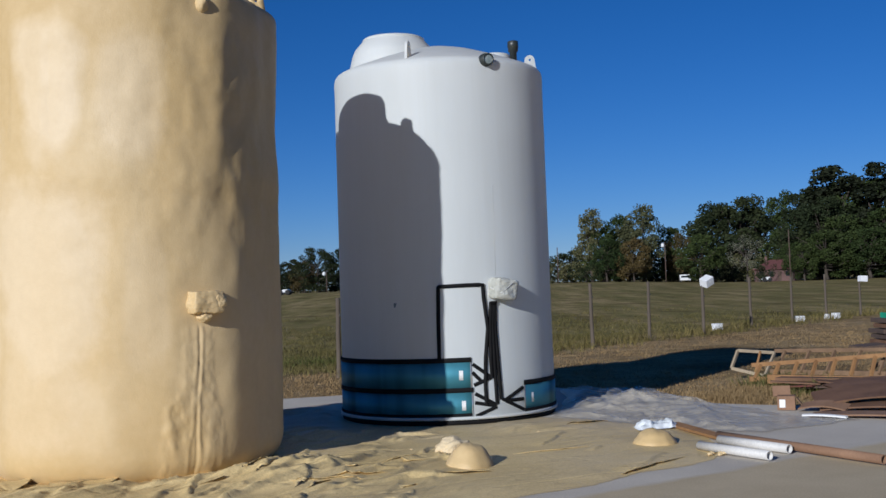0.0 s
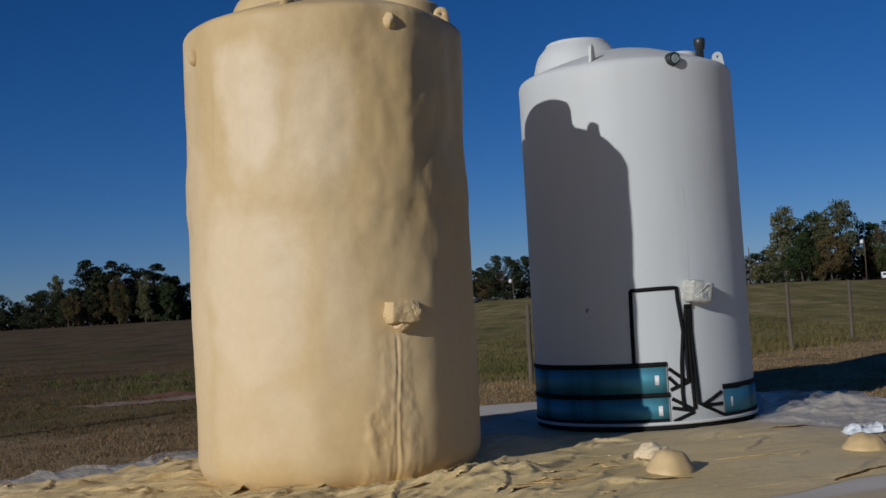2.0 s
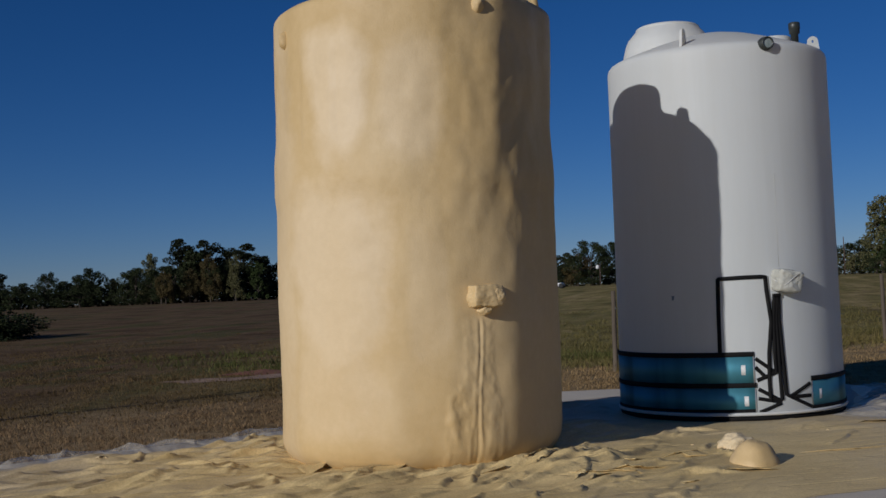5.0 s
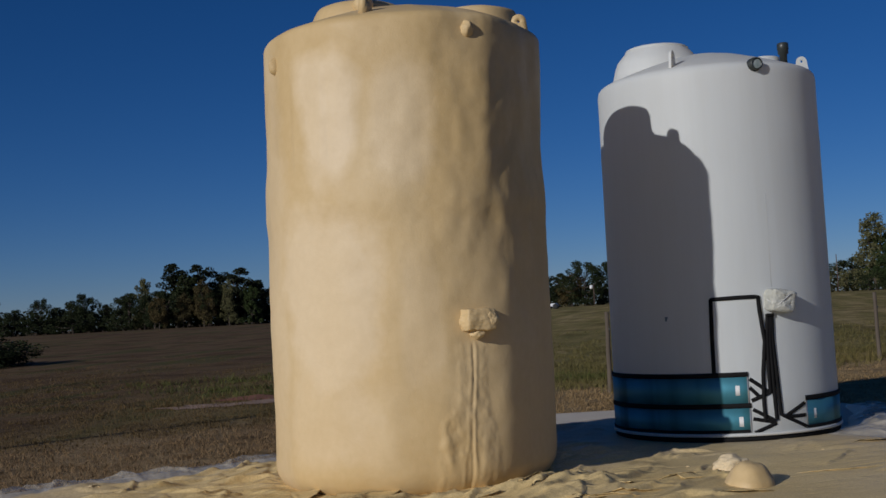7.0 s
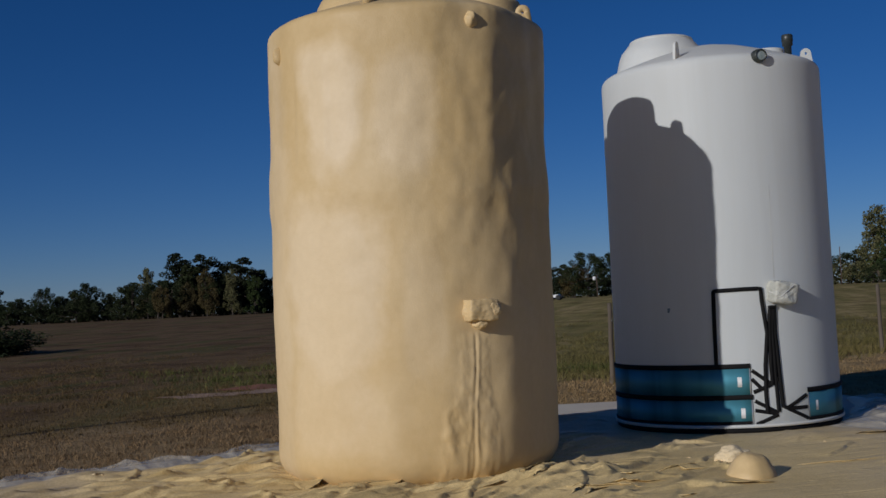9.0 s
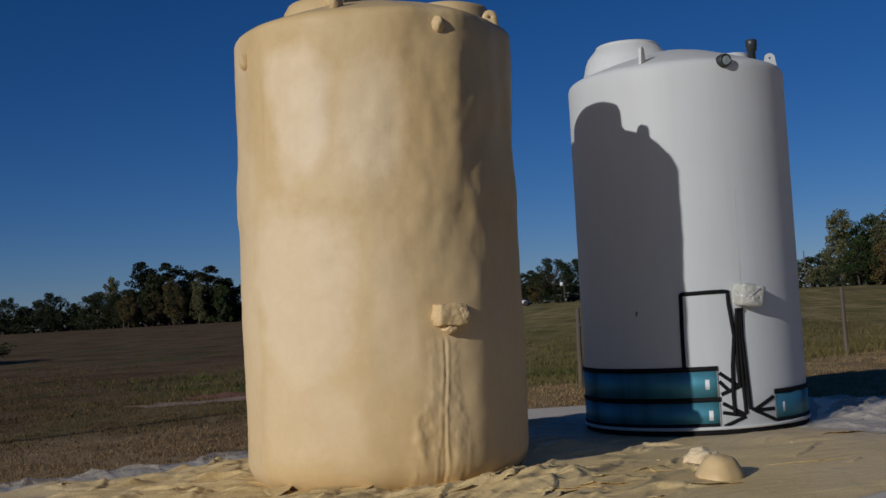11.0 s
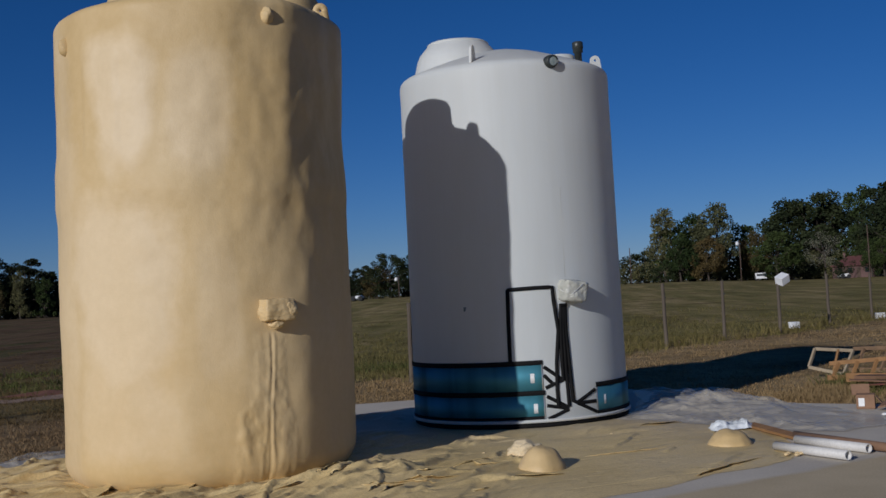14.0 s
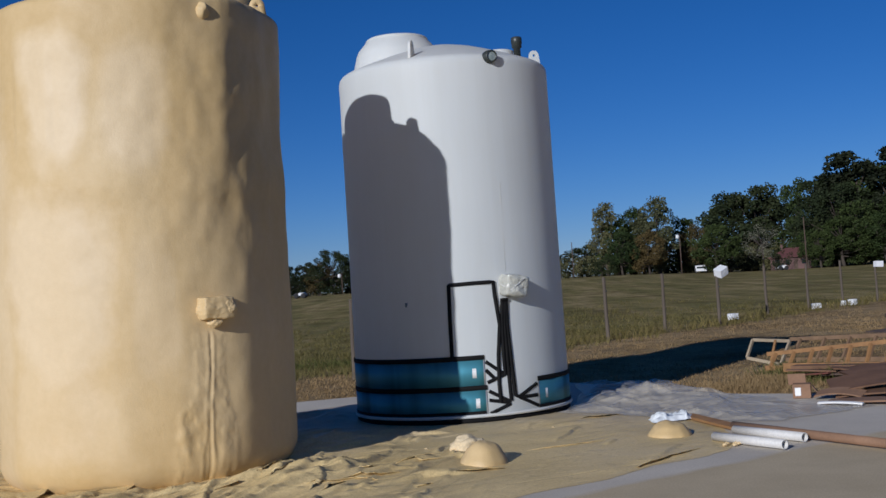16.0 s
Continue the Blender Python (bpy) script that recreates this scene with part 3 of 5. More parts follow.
for fx, fy, ft, fl, fw, fr, fs in ((-3.62, 9.56, 16, 0.36, 0.30, 0.07, 1.0), (-3.28, 9.40, -10, 0.38, 0.34, 0.06, 2.0), (-2.92, 9.36, 8, 0.40, 0.38, 0.08, 3.0), (-2.52, 9.34, -24, 0.40, 0.30, 0.06, 4.0), (-2.15, 9.45, -34, 0.34, 0.26, 0.09, 5.0), (-4.15, 9.78, 40, 0.36, 0.30, 0.06, 6.0)):
    sheet_flap(fx, fy, ft, fl, fw, fr, fs)


def plastic_height(x, y, d):
    rw = math.hypot(x - WHITE_AT[0], y - WHITE_AT[1])
    z = 0.03 + 0.05 * pleats(x, y, 31.0, -0.4, 0.8, 0.8, -0.05) + 0.04 * pleats(x, y, 42.0, -1.0, 0.6, 0.75, 0.05) + 0.045 * fold(x, y, 51.0, 0.5, 1.6, 1.6) + 0.02 * fold(x, y, 55.0, -0.7, 3.4, 1.5)
    z += 0.06 * noise.noise((x * 1.3, y * 1.3, 3.0)) + 0.03 * noise.noise((x * 3.1, y * 3.1, 6.0))
    # a tall rumpled crest along the far side of the heap
    z += 0.12 * math.exp(-((y - 14.5 + 0.25 * (x - 2.7)) / 0.3) ** 2) * smooth(1.5, 2.3, x) * smooth(3.7, 3.0, x) * (0.6 + noise.noise((x * 2.5, y * 2.5, 4.0)))
    z *= (0.35 + 0.65 * smooth(3.6, 2.6, x)) * (1 + 0.1 * smooth(-4.0, -5.0, x))
    return max(0.02, z * smooth(-0.08, 0.3, d) * (0.3 + 0.7 * smooth(0.0, 0.4, rw - 1.33)))


sheet([(1.2, 13.75), (1.5, 15.0), (1.7, 17.2), (2.9, 17.0), (3.1, 15.0), (3.6, 14.1), (3.9, 12.9), (4.4, 12.5), (3.9, 12.15), (3.2, 11.75), (2.7, 12.0), (2.0, 12.7)], 0.03, plastic_height, "plastic_sheeting", CLEAR,
      "crumpled translucent grey plastic sheeting heaped on the slab", "plastic sheeting")
sheet([(-9.5, 8.3), (-8.9, 9.6), (-7.3, 10.55), (-6.1, 11.8), (-5.2, 13.0), (-4.7, 12.7), (-5.2, 11.7), (-6.1, 10.7), (-7.4, 9.7), (-9.0, 8.4)], 0.03, plastic_height, "plastic_sheeting", CLEAR,
      "shiny clear plastic sheeting bunched along the edge of the slab", "plastic sheeting")


# ---- tanks ----
def on_tank(centre, radius, deg, z):
    """A point on an upright cylinder; 0 degrees faces the walk, positive to its right-hand side."""
    a = radians(deg)
    return Vector((centre[0] + radius * math.sin(a), centre[1] - radius * math.cos(a), z))


def curved_band(centre, radius, a0, a1, z0, z1, thick):
    """A plate wrapped round a tank."""
    n = max(2, int(abs(a1 - a0) / 3))
    rows = []
    for r, z in ((radius, z0), (radius + thick, z0), (radius + thick, z1), (radius, z1), (radius, z0)):
        rows.append([on_tank(centre, r, a0 + (a1 - a0) * i / n, z) for i in range(n + 1)])
    bm = grid_mesh(rows)
    bmesh.ops.holes_fill(bm, edges=[e for e in bm.edges if e.is_boundary], sides=8)
    bmesh.ops.recalc_face_normals(bm, faces=bm.faces[:])
    return bm


def wrapped_line(centre, radius, points, width, thick):
    """A flat strip on the tank's wall along (degrees, height) points."""
    pts = []
    for (a0, z0), (a1, z1) in zip(points, points[1:]):
        k = max(2, int(abs(a1 - a0) / 2) + int(abs(z1 - z0) / 0.1) + 1)
        pts += [(a0 + (a1 - a0) * i / k, z0 + (z1 - z0) * i / k) for i in range(k)]
    pts.append(points[-1])
    rows = [[], [], [], []]
    for i, (a, z) in enumerate(pts):
        b, c = pts[max(i - 1, 0)], pts[min(i + 1, len(pts) - 1)]
        du, dv = radians(c[0] - b[0]) * radius, c[1] - b[1]
        l = math.hypot(du, dv) or 1
        wu, wv = -dv / l * width / 2, du / l * width / 2
        for k, (s, r) in enumerate(((-1, radius - 0.004), (-0.8, radius + thick), (0.8, radius + thick), (1, radius - 0.004))):
            rows[k].append(on_tank(centre, r, a + math.degrees(s * wu / radius), z + s * wv))
    return grid_mesh(rows)


def lug_mesh(place, width=0.17, height=0.22, thick=0.03, eye=0.018):
    """An upright lifting ear with a rounded top and an eye through it."""
    n = 14
    outline = [(-width / 2, 0.0)] + [(width * 0.36 * -math.cos(math.pi * i / n), height - width * 0.36 + width * 0.36 * math.sin(math.pi * i / n)) for i in range(n + 1)] + [(width / 2, 0.0)]
    hole = [(eye * math.cos(2 * math.pi * i / 12), height - width * 0.36 + eye * math.sin(2 * math.pi * i / 12)) for i in range(12)]
    bm = bmesh.new()
    loops = []
    for loop in (outline, hole):
        vs = [bm.verts.new((x, -thick / 2, z)) for x, z in loop]
        loops += [bm.edges.new((a, b)) for a, b in zip(vs, vs[1:] + vs[:1])]
    bmesh.ops.triangle_fill(bm, edges=loops, use_beauty=True)
    out = bmesh.ops.extrude_face_region(bm, geom=bm.faces[:])
    bmesh.ops.translate(bm, vec=(0, thick, 0), verts=[v for v in out["geom"] if isinstance(v, bmesh.types.BMVert)])
    bmesh.ops.recalc_face_normals(bm, faces=bm.faces[:])
    bmesh.ops.transform(bm, matrix=place, verts=bm.verts)
    return bm


def lump_mesh(place, seed, size=(1, 1, 1), amount=0.2, detail=3, square=0.0):
    """An irregular blob of set foam."""
    bm = bmesh.new()
    bmesh.ops.create_icosphere(bm, subdivisions=detail, radius=1.0)
    for v in bm.verts:
        d = v.co.normalized()
        if square:
            big = max(abs(d.x), abs(d.y), abs(d.z))
            d = d.lerp(d / big, square)
        v.co = d * (1 + amount * noise.noise(d * 1.6 + Vector((seed, 0, 0))) + amount * 0.4 * noise.noise(d * 5 + Vector((0, seed, 0))))
        v.co = Vector((v.co.x * size[0], v.co.y * size[1], v.co.z * size[2]))
    bmesh.ops.transform(bm, matrix=place, verts=bm.verts)
    return bm


TANK_PROFILE = [(0.0, 4.615), (0.25, 4.595), (0.5, 4.535), (0.8, 4.435), (1.05, 4.342), (1.2, 4.282), (1.25, 4.26), (1.28, 4.235), (1.295, 4.20), (1.299, 4.15)]


def profile_at(points, n):
    """Even steps along a profile."""
    seg = [math.dist(a, b) for a, b in zip(points, points[1:])]
    total, out = sum(seg), []
    for i in range(n + 1):
        s, k = total * i / n, 0
        while k < len(seg) - 1 and s > seg[k]:
            s -= seg[k]
            k += 1
        f = min(1.0, s / seg[k])
        out.append(tuple(a + (b - a) * f for a, b in zip(points[k], points[k + 1])))
    return out


def build_white_tank():
    c = WHITE_AT
    t = thing("water_tank", "tall white polyethylene tank with teal heating panels taped on", "storage tank", "tanks on the slab", at=(c[0], c[1], 0))
    t.scale = (1.01, 1.01, 1.0)
    back = Matrix.Translation((-c[0], -c[1], 0))

    def add(name, bm, material, label="", parent=None, smooth=True):
        bmesh.ops.transform(bm, matrix=back, verts=bm.verts)
        return part(name, bm, material, parent or t, label, smooth)

    prof = profile_at(TANK_PROFILE, 40) + [(1.297, 4.0), (1.299, 3.5), (1.303, 3.38), (1.300, 3.3), (1.304, 2.2), (1.308, 1.2), (1.312, 0.5), (1.314, 0.085), (1.30, 0.072), (1.15, 0.066), (1.15, 0.0), (0.0, 0.0)]
    add("tank_body", lathe(prof, 128, place=Matrix.Translation((c[0], c[1], 0))), POLY)
    add("base_ring", lathe([(1.30, 0.080), (1.335, 0.100), (1.345, 0.085), (1.34, 0.062), (1.20, 0.058)], 128, place=Matrix.Translation((c[0], c[1], 0))), POLY)
    # black disc added to draw the shadow gap under the foot
    add("base_shade_disc", lathe([(0.0, 0.002), (1.315, 0.002), (1.318, 0.03), (1.315, 0.060), (1.1, 0.062)], 96, place=Matrix.Translation((c[0], c[1], 0))), BLACK, "black disc standing in for the shadow gap under the tank")
    # filling hatch on the dome
    hp = Matrix.Translation((c[0] - 0.545, c[1] + 0.06, 0))
    add("hatch_neck", lathe([(0.60, 4.27), (0.595, 4.34), (0.565, 4.36), (0.545, 4.44), (0.52, 4.54), (0.49, 4.61), (0.43, 4.68), (0.40, 4.715), (0.385, 4.735)], 64, place=hp), POLY, "stepped hatch neck")
    add("hatch_lid", lathe([(0.385, 4.73), (0.39, 4.735), (0.385, 4.75), (0.36, 4.765), (0.30, 4.775), (0.15, 4.785), (0.0, 4.787)], 64, place=hp), POLY, "shallow domed lid")
    add("dome_cap", lathe([(0.20, 4.36), (0.195, 4.515), (0.17, 4.525), (0.0, 4.53)], 32, place=Matrix.Translation((c[0] + 0.72, c[1] + 0.1, 0.0))), POLY)
    for deg, r in ((90, 1.16), (-17, 1.16), (212, 1.16)):
        p = on_tank(c, r, deg, 4.265)
        add("lifting_lug", lug_mesh(Matrix.Translation(p) @ pose(0, 0, 0, 0, 0, deg + (90 if deg == -17 else 0) + (-75 if deg == 90 else 0))), POLY, smooth=False)
    # vent pipe
    vp = Matrix.Translation((c[0] + 0.955, c[1] - 0.02, 4.27))
    add("vent_pipe", lathe([(0.0, 0.0), (0.045, 0.0), (0.045, 0.26), (0.062, 0.265), (0.062, 0.31), (0.068, 0.315), (0.068, 0.39), (0.055, 0.40), (0.0, 0.40)], 20, place=vp), PIPE, "black vent pipe with a cap")
    # round fitting on the shoulder
    p = on_tank(c, 1.285, 25.4, 4.215)
    fp = Matrix.Translation(p) @ pose(0, 0, 0, 90, 0, 25.4)
    fit = add("shoulder_fitting", lathe([(0.0, -0.02), (0.078, -0.02), (0.078, 0.03), (0.07, 0.035), (0.07, 0.085), (0.058, 0.09), (0.056, 0.07), (0.0, 0.068)], 28, place=fp), PIPE, "black threaded fitting")
    add("gauge_face", lathe([(0.054, 0.074), (0.03, 0.078), (0.0, 0.079)], 24, place=fp), GLASSY, "grey glassy face", fit)
    # heating panels, their taped edges and labels
    R = 1.312
    for a0, a1, z0, z1, tag in ((-128, 11.2, 0.405, 0.735, 6.3), (-128, 11.5, 0.075, 0.375, 7.2), (41.8, 120, 0.085, 0.43, 47.5)):
        pnl = add("heating_panel", curved_band(c, R - 0.002, a0, a1, z0, z1, 0.012), TEAL, "glossy teal panel")
        zm = (z0 + z1) / 2
        w = 1.0 if tag < 40 else 0.8
        add("label", curved_band(c, R + 0.011, tag - w, tag + w, zm - 0.055, zm + 0.055, 0.002), LABEL, "small white label", pnl)
        end = a1 if tag < 40 else a0
        add("foil_edge", curved_band(c, R + 0.010, end - 0.25, end + 0.25, z0 + 0.01, z1 - 0.01, 0.004), FOIL, "silvery foil edge", pnl)
    RT = R + 0.014
    for a0, a1, z in ((-128, 11.6, 0.745), (-128, 12.2, 0.40), (-128, 11.2, 0.108), (41.0, 120, 0.44), (41.0, 120, 0.11)):
        add("tape_strip", wrapped_line(c, RT, [(a0, z + 0.006 * math.sin(a0)), (a1, z)], 0.056, 0.004), BLACK, "black tape strip")
    # taped leads
    leads = [
        [(-4.2, 0.74), (-4.0, 1.20), (-3.6, 1.585), (-3.0, 1.592), (10, 1.60), (19.0, 1.60), (19.3, 1.45), (21.0, 1.10), (19.2, 0.75), (18.6, 0.42), (18.9, 0.22)],
        [(23.2, 1.40), (22.2, 1.1), (22.0, 0.7), (22.2, 0.52)],
        [(24.4, 1.40), (23.6, 1.1), (24.0, 0.6), (24.6, 0.22)],
        [(25.3, 1.40), (25.0, 1.1), (26.2, 0.6), (27.0, 0.28), (29.5, 0.255)],
    ]
    for k, ln in enumerate(leads):
        add("lead", wrapped_line(c, 1.313, ln, 0.045, 0.016), BLACK, "taped black cable")
    for k in (23.0, 24.0, 25.2):
        add("clamp", wrapped_line(c, 1.325, [(k - 0.7, 1.385), (k + 0.7, 1.39)], 0.035, 0.02), BLACK)
    fingers = [((12.2, 0.695), (21.8, 0.53)), ((12.0, 0.60), (16.2, 0.50)), ((12.6, 0.45), (22.0, 0.53)), ((13.0, 0.355), (24.3, 0.21)), ((12.8, 0.25), (24.0, 0.20)), ((13.2, 0.095), (24.3, 0.19)), ((40.8, 0.385), (29.0, 0.255)), ((41.0, 0.25), (29.0, 0.25)), ((41.2, 0.125), (29.5, 0.25))]
    for a, b in fingers:
        add("lead_end", wrapped_line(c, 1.313, [a, b], 0.044, 0.011), BLACK, "taped black cable end")
    add("mould_seam", curved_band(c, 1.3045, 26.4, 26.65, 1.7, 2.75, 0.0015), POLY, "faint raised mould line")
    # valve wrapped in clear plastic
    p = on_tank(c, 1.36, 28.5, 1.545)
    wrap = add("wrapped_valve", lump_mesh(Matrix.Translation(p) @ pose(0, 0, 0, 5, 8, 28.5), 3.3, (0.15, 0.13, 0.125), 0.11, 4, 0.85), WRAP, "valve bagged in crinkled clear plastic")
    add("tape_strip", tube([p + Vector((-0.14, -0.12, 0.02)), p + Vector((-0.02, -0.15, -0.05)), p + Vector((0.13, -0.1, 0.07))], 0.008, 6, flat=0.4), LABEL, "pale crease of tape", wrap)
    add("scuff", curved_band(c, 1.3055, -27.2, -25.6, 1.37, 1.42, 0.0015), GLASSY, "small grey scuff mark")
    return t


def foam_offset(deg, z):
    """How far the foam stands out, in metres."""
    a = radians(deg)
    x, y = math.sin(a) * 1.36, -math.cos(a) * 1.36
    o = 0.030 * noise.noise((x * 0.9, y * 0.9, z * 0.55 + 4.0)) + 0.022 * noise.noise((x * 2.3, y * 2.3, z * 1.1))
    # lumpier passes on the side away from the sprayer
    right = smooth(2, 34, deg) * smooth(100, 66, deg)
    o += right * (0.3 + 0.7 * smooth(1.5, 2.6, z)) * (0.020 * noise.noise((x * 2.8, y * 2.8, z * 1.5 + 9.0)) + 0.0165 * noise.noise((x * 5.2, y * 5.2, z * 2.8 + 2.0)) + 0.0035 * noise.noise((x * 11, y * 11, z * 8)))
    o += 0.005 * noise.noise((x * 5, y * 5, z * 5)) + 0.0012 * noise.noise((x * 10, y * 10, z * 10))
    # thicker coat up to the shaded side, thinner just past it
    o += 0.018 * math.exp(-((deg - 28) / 11.0) ** 2) + 0.030 * math.exp(-((deg - 49) / 9.0) ** 2) - 0.028 * smooth(54, 74, deg) * smooth(96, 78, deg)
    # one pass laid over another at mid height
    zs = 2.62 + 0.05 * noise.noise((x * 2, y * 2, 0.0))
    o += 0.016 * smooth(zs - 0.22, zs + 0.02, z) * smooth(zs + 0.6, zs + 0.1, z)
    o += 0.014 * smooth(-34, -31, deg) * smooth(-14, -18, deg) * smooth(2.85, 3.05, z) * smooth(4.0, 3.7, z)
    # ridge running down from the shoulder fitting
    o += 0.014 * math.exp(-((deg - 41 - 3 * math.sin(z * 2.1)) / 6.0) ** 2) * smooth(1.5, 2.4, z) * smooth(4.2, 3.8, z) * (0.7 + 0.6 * noise.noise((0.0, z * 2.2, 1.0)))
    # covered leads between the valve and the foot
    if z < 1.36:
        up = smooth(1.36, 1.28, z)
        low = smooth(0.0, 0.7, z)
        mid = 36.6 - 1.6 * smooth(1.2, 0.1, z)
        spread = 4.5 + 6.5 * smooth(1.0, 0.25, z)
        o += 0.011 * up * smooth(spread + 2.5, spread - 1.2, abs(deg - mid)) * (0.8 + 0.5 * noise.noise((x * 11, y * 11, z * 6)))
        for off, w, h in ((-0.8 - 1.2 * smooth(0.9, 0.2, z), 0.8, 0.006), (1.3, 0.8, 0.008)):
            q = deg - mid - off - 1.0 * noise.noise((z * 2.2, off, 0.0)) - 0.35 * noise.noise((z * 9.0, off, 3.0))
            o += up * h * math.exp(-(q / w) ** 2) * (0.5 + 0.5 * smooth(0.0, 0.25, z))
        o -= up * 0.006 * math.exp(-((deg - mid - 0.45) / 0.4) ** 2)
        o += up * smooth(0.8, 0.3, z) * 0.022 * math.exp(-((deg - mid - 5.5) / 3.4) ** 2)
        o += up * (0.004 * noise.noise((x * 12, y * 12, z * 9)) + 0.0035 * noise.noise((x * 26, y * 26, z * 22))) * smooth(spread + 3, spread, abs(deg - mid))
        q = max(0.0, noise.noise((x * 11, y * 11, z * 8 + 2)) - 0.1)
        o += 0.022 * q * smooth(22, 27, deg) * smooth(36, 32, deg) * smooth(0.85, 0.6, z)
    return o


def build_tan_tank():
    c = TAN_AT
    t = thing("insulated_tank", "tall tank coated all over in lumpy tan spray foam", "storage tank", "tanks on the slab", at=(c[0], c[1], 0))
    back = Matrix.Translation((-c[0], -c[1], 0))

    def add(name, bm, label="", parent=None, material=FOAM):
        bmesh.ops.transform(bm, matrix=back, verts=bm.verts)
        return part(name, bm, material, parent or t, label)

    top = [(r * 1.058, z + 0.032) for r, z in TANK_PROFILE]
    prof = profile_at(top, 46)[:-1]
    prof += [(1.372, 4.13 - i * 3.85 / 205) for i in range(206)] + [(1.372 - 0.21 * (1 - math.cos(radians(k * 9))), 0.26 - 0.26 * math.sin(radians(k * 9))) for k in range(1, 11)]
    cols = []
    d = -180.0
    while d < 180:
        cols.append(d)
        d += 0.45 if 0 <= d < 75 else 0.8
    rows = []
    for r, z in prof:
        k = smooth(0.15, 1.2, r)
        rows.append([on_tank(c, r + k * foam_offset(dg, z), dg, z + smooth(4.2, 4.4, z) * 0.25 * foam_offset(dg, 4.0) * k) for dg in cols])
    rows = [[p + Vector((-0.055 * (1 - p.z / 4.2), 0, 0)) for p in row] for row in rows]
    add("tank_body", grid_mesh(rows, True), material=FOAMWALL)
    # hatch necks, lugs and fittings under the foam
    def crown(x, y, r, z0, z1):
        bm = lathe([(r * 1.12, z0), (r * 1.03, z0 + 0.05), (r, z1 - 0.04), (r * 0.96, z1), (r * 0.8, z1 + 0.012), (0.0, z1 + 0.02)], 48, place=Matrix.Translation((c[0] + x, c[1] + y, 0)))
        for v in bm.verts:
            v.co += Vector((1, 1, 0.4)) * 0.03 * noise.noise(v.co * 3.0)
        return bm
    add("hatch_neck", crown(0.66, 0.48, 0.45, 4.36, 4.635), "foam-covered hatch neck")
    bm = lathe([(0.56, 4.34), (0.52, 4.48), (0.495, 4.57), (0.46, 4.66), (0.42, 4.715), (0.35, 4.745), (0.2, 4.755), (0.0, 4.76)], 56, place=Matrix.Translation((c[0] - 0.47, c[1] + 0.12, 0)))
    for v in bm.verts:
        v.co += Vector((1, 1, 0.5)) * 0.035 * noise.noise(v.co * 2.6)
    add("dome_cap", bm, "foam-covered filling hatch")
    for deg in (90, 0, 212):
        p = on_tank(c, 1.20, deg, 4.225 if deg == 90 else 4.31)
        bm = lug_mesh(Matrix.Translation(p) @ pose(0, 0, 0, 0, 0, deg + (70 if deg == 0 else 0) + (-75 if deg == 90 else 0)), 0.20 if deg == 90 else 0.15, 0.25 if deg == 90 else 0.19, 0.06, 0.013)
        add("lifting_lug", bm)
    vp = Matrix.Translation((c[0] - 0.28, c[1] - 0.30, 4.46))
    bm = lathe([(0.10, 0.0), (0.075, 0.043), (0.07, 0.15), (0.095, 0.17), (0.10, 0.22), (0.085, 0.26), (0.09, 0.31), (0.06, 0.34), (0.0, 0.345)], 24, place=vp)
    for v in bm.verts:
        v.co += Vector((1, 1, 1)) * 0.016 * noise.noise(v.co * 14)
    add("vent_pipe", bm, "foam-crusted vent pipe")
    p = on_tank(c, 1.325, 40.3, 4.12)
    add("shoulder_fitting", lump_mesh(Matrix.Translation(p) @ pose(0, 0, 0, -25, 0, 40), 1.0, (0.072, 0.12, 0.09), 0.10, 4), "rounded foam-covered fitting")
    p = on_tank(c, 1.365, -44.5, 3.985)
    add("side_fitting", lump_mesh(Matrix.Translation(p) @ pose(0, 0, 0, 8, 0, -52), 6.0, (0.042, 0.075, 0.09), 0.15, 3))
    # valve under foam
    v = add("covered_valve", lump_mesh(Matrix.Translation(on_tank(c, 1.375, 38.0, 1.53)) @ pose(0, 0, 0, 0, 0, 38), 2.2, (0.16, 0.14, 0.105), 0.09, 5, 0.6), "valve buried under a lump of foam")
    add("valve_side", lump_mesh(Matrix.Translation(on_tank(c, 1.40, 41.5, 1.53)) @ pose(0, 0, 0, 0, 6, 41), 7.2, (0.08, 0.125, 0.085), 0.10, 5, 0.3), "", v)
    add("drip", lump_mesh(Matrix.Translation(on_tank(c, 1.41, 37.2, 1.415)), 8.0, (0.07, 0.06, 0.05), 0.22, 4), "", v)
    return t


build_white_tank()
build_tan_tank()


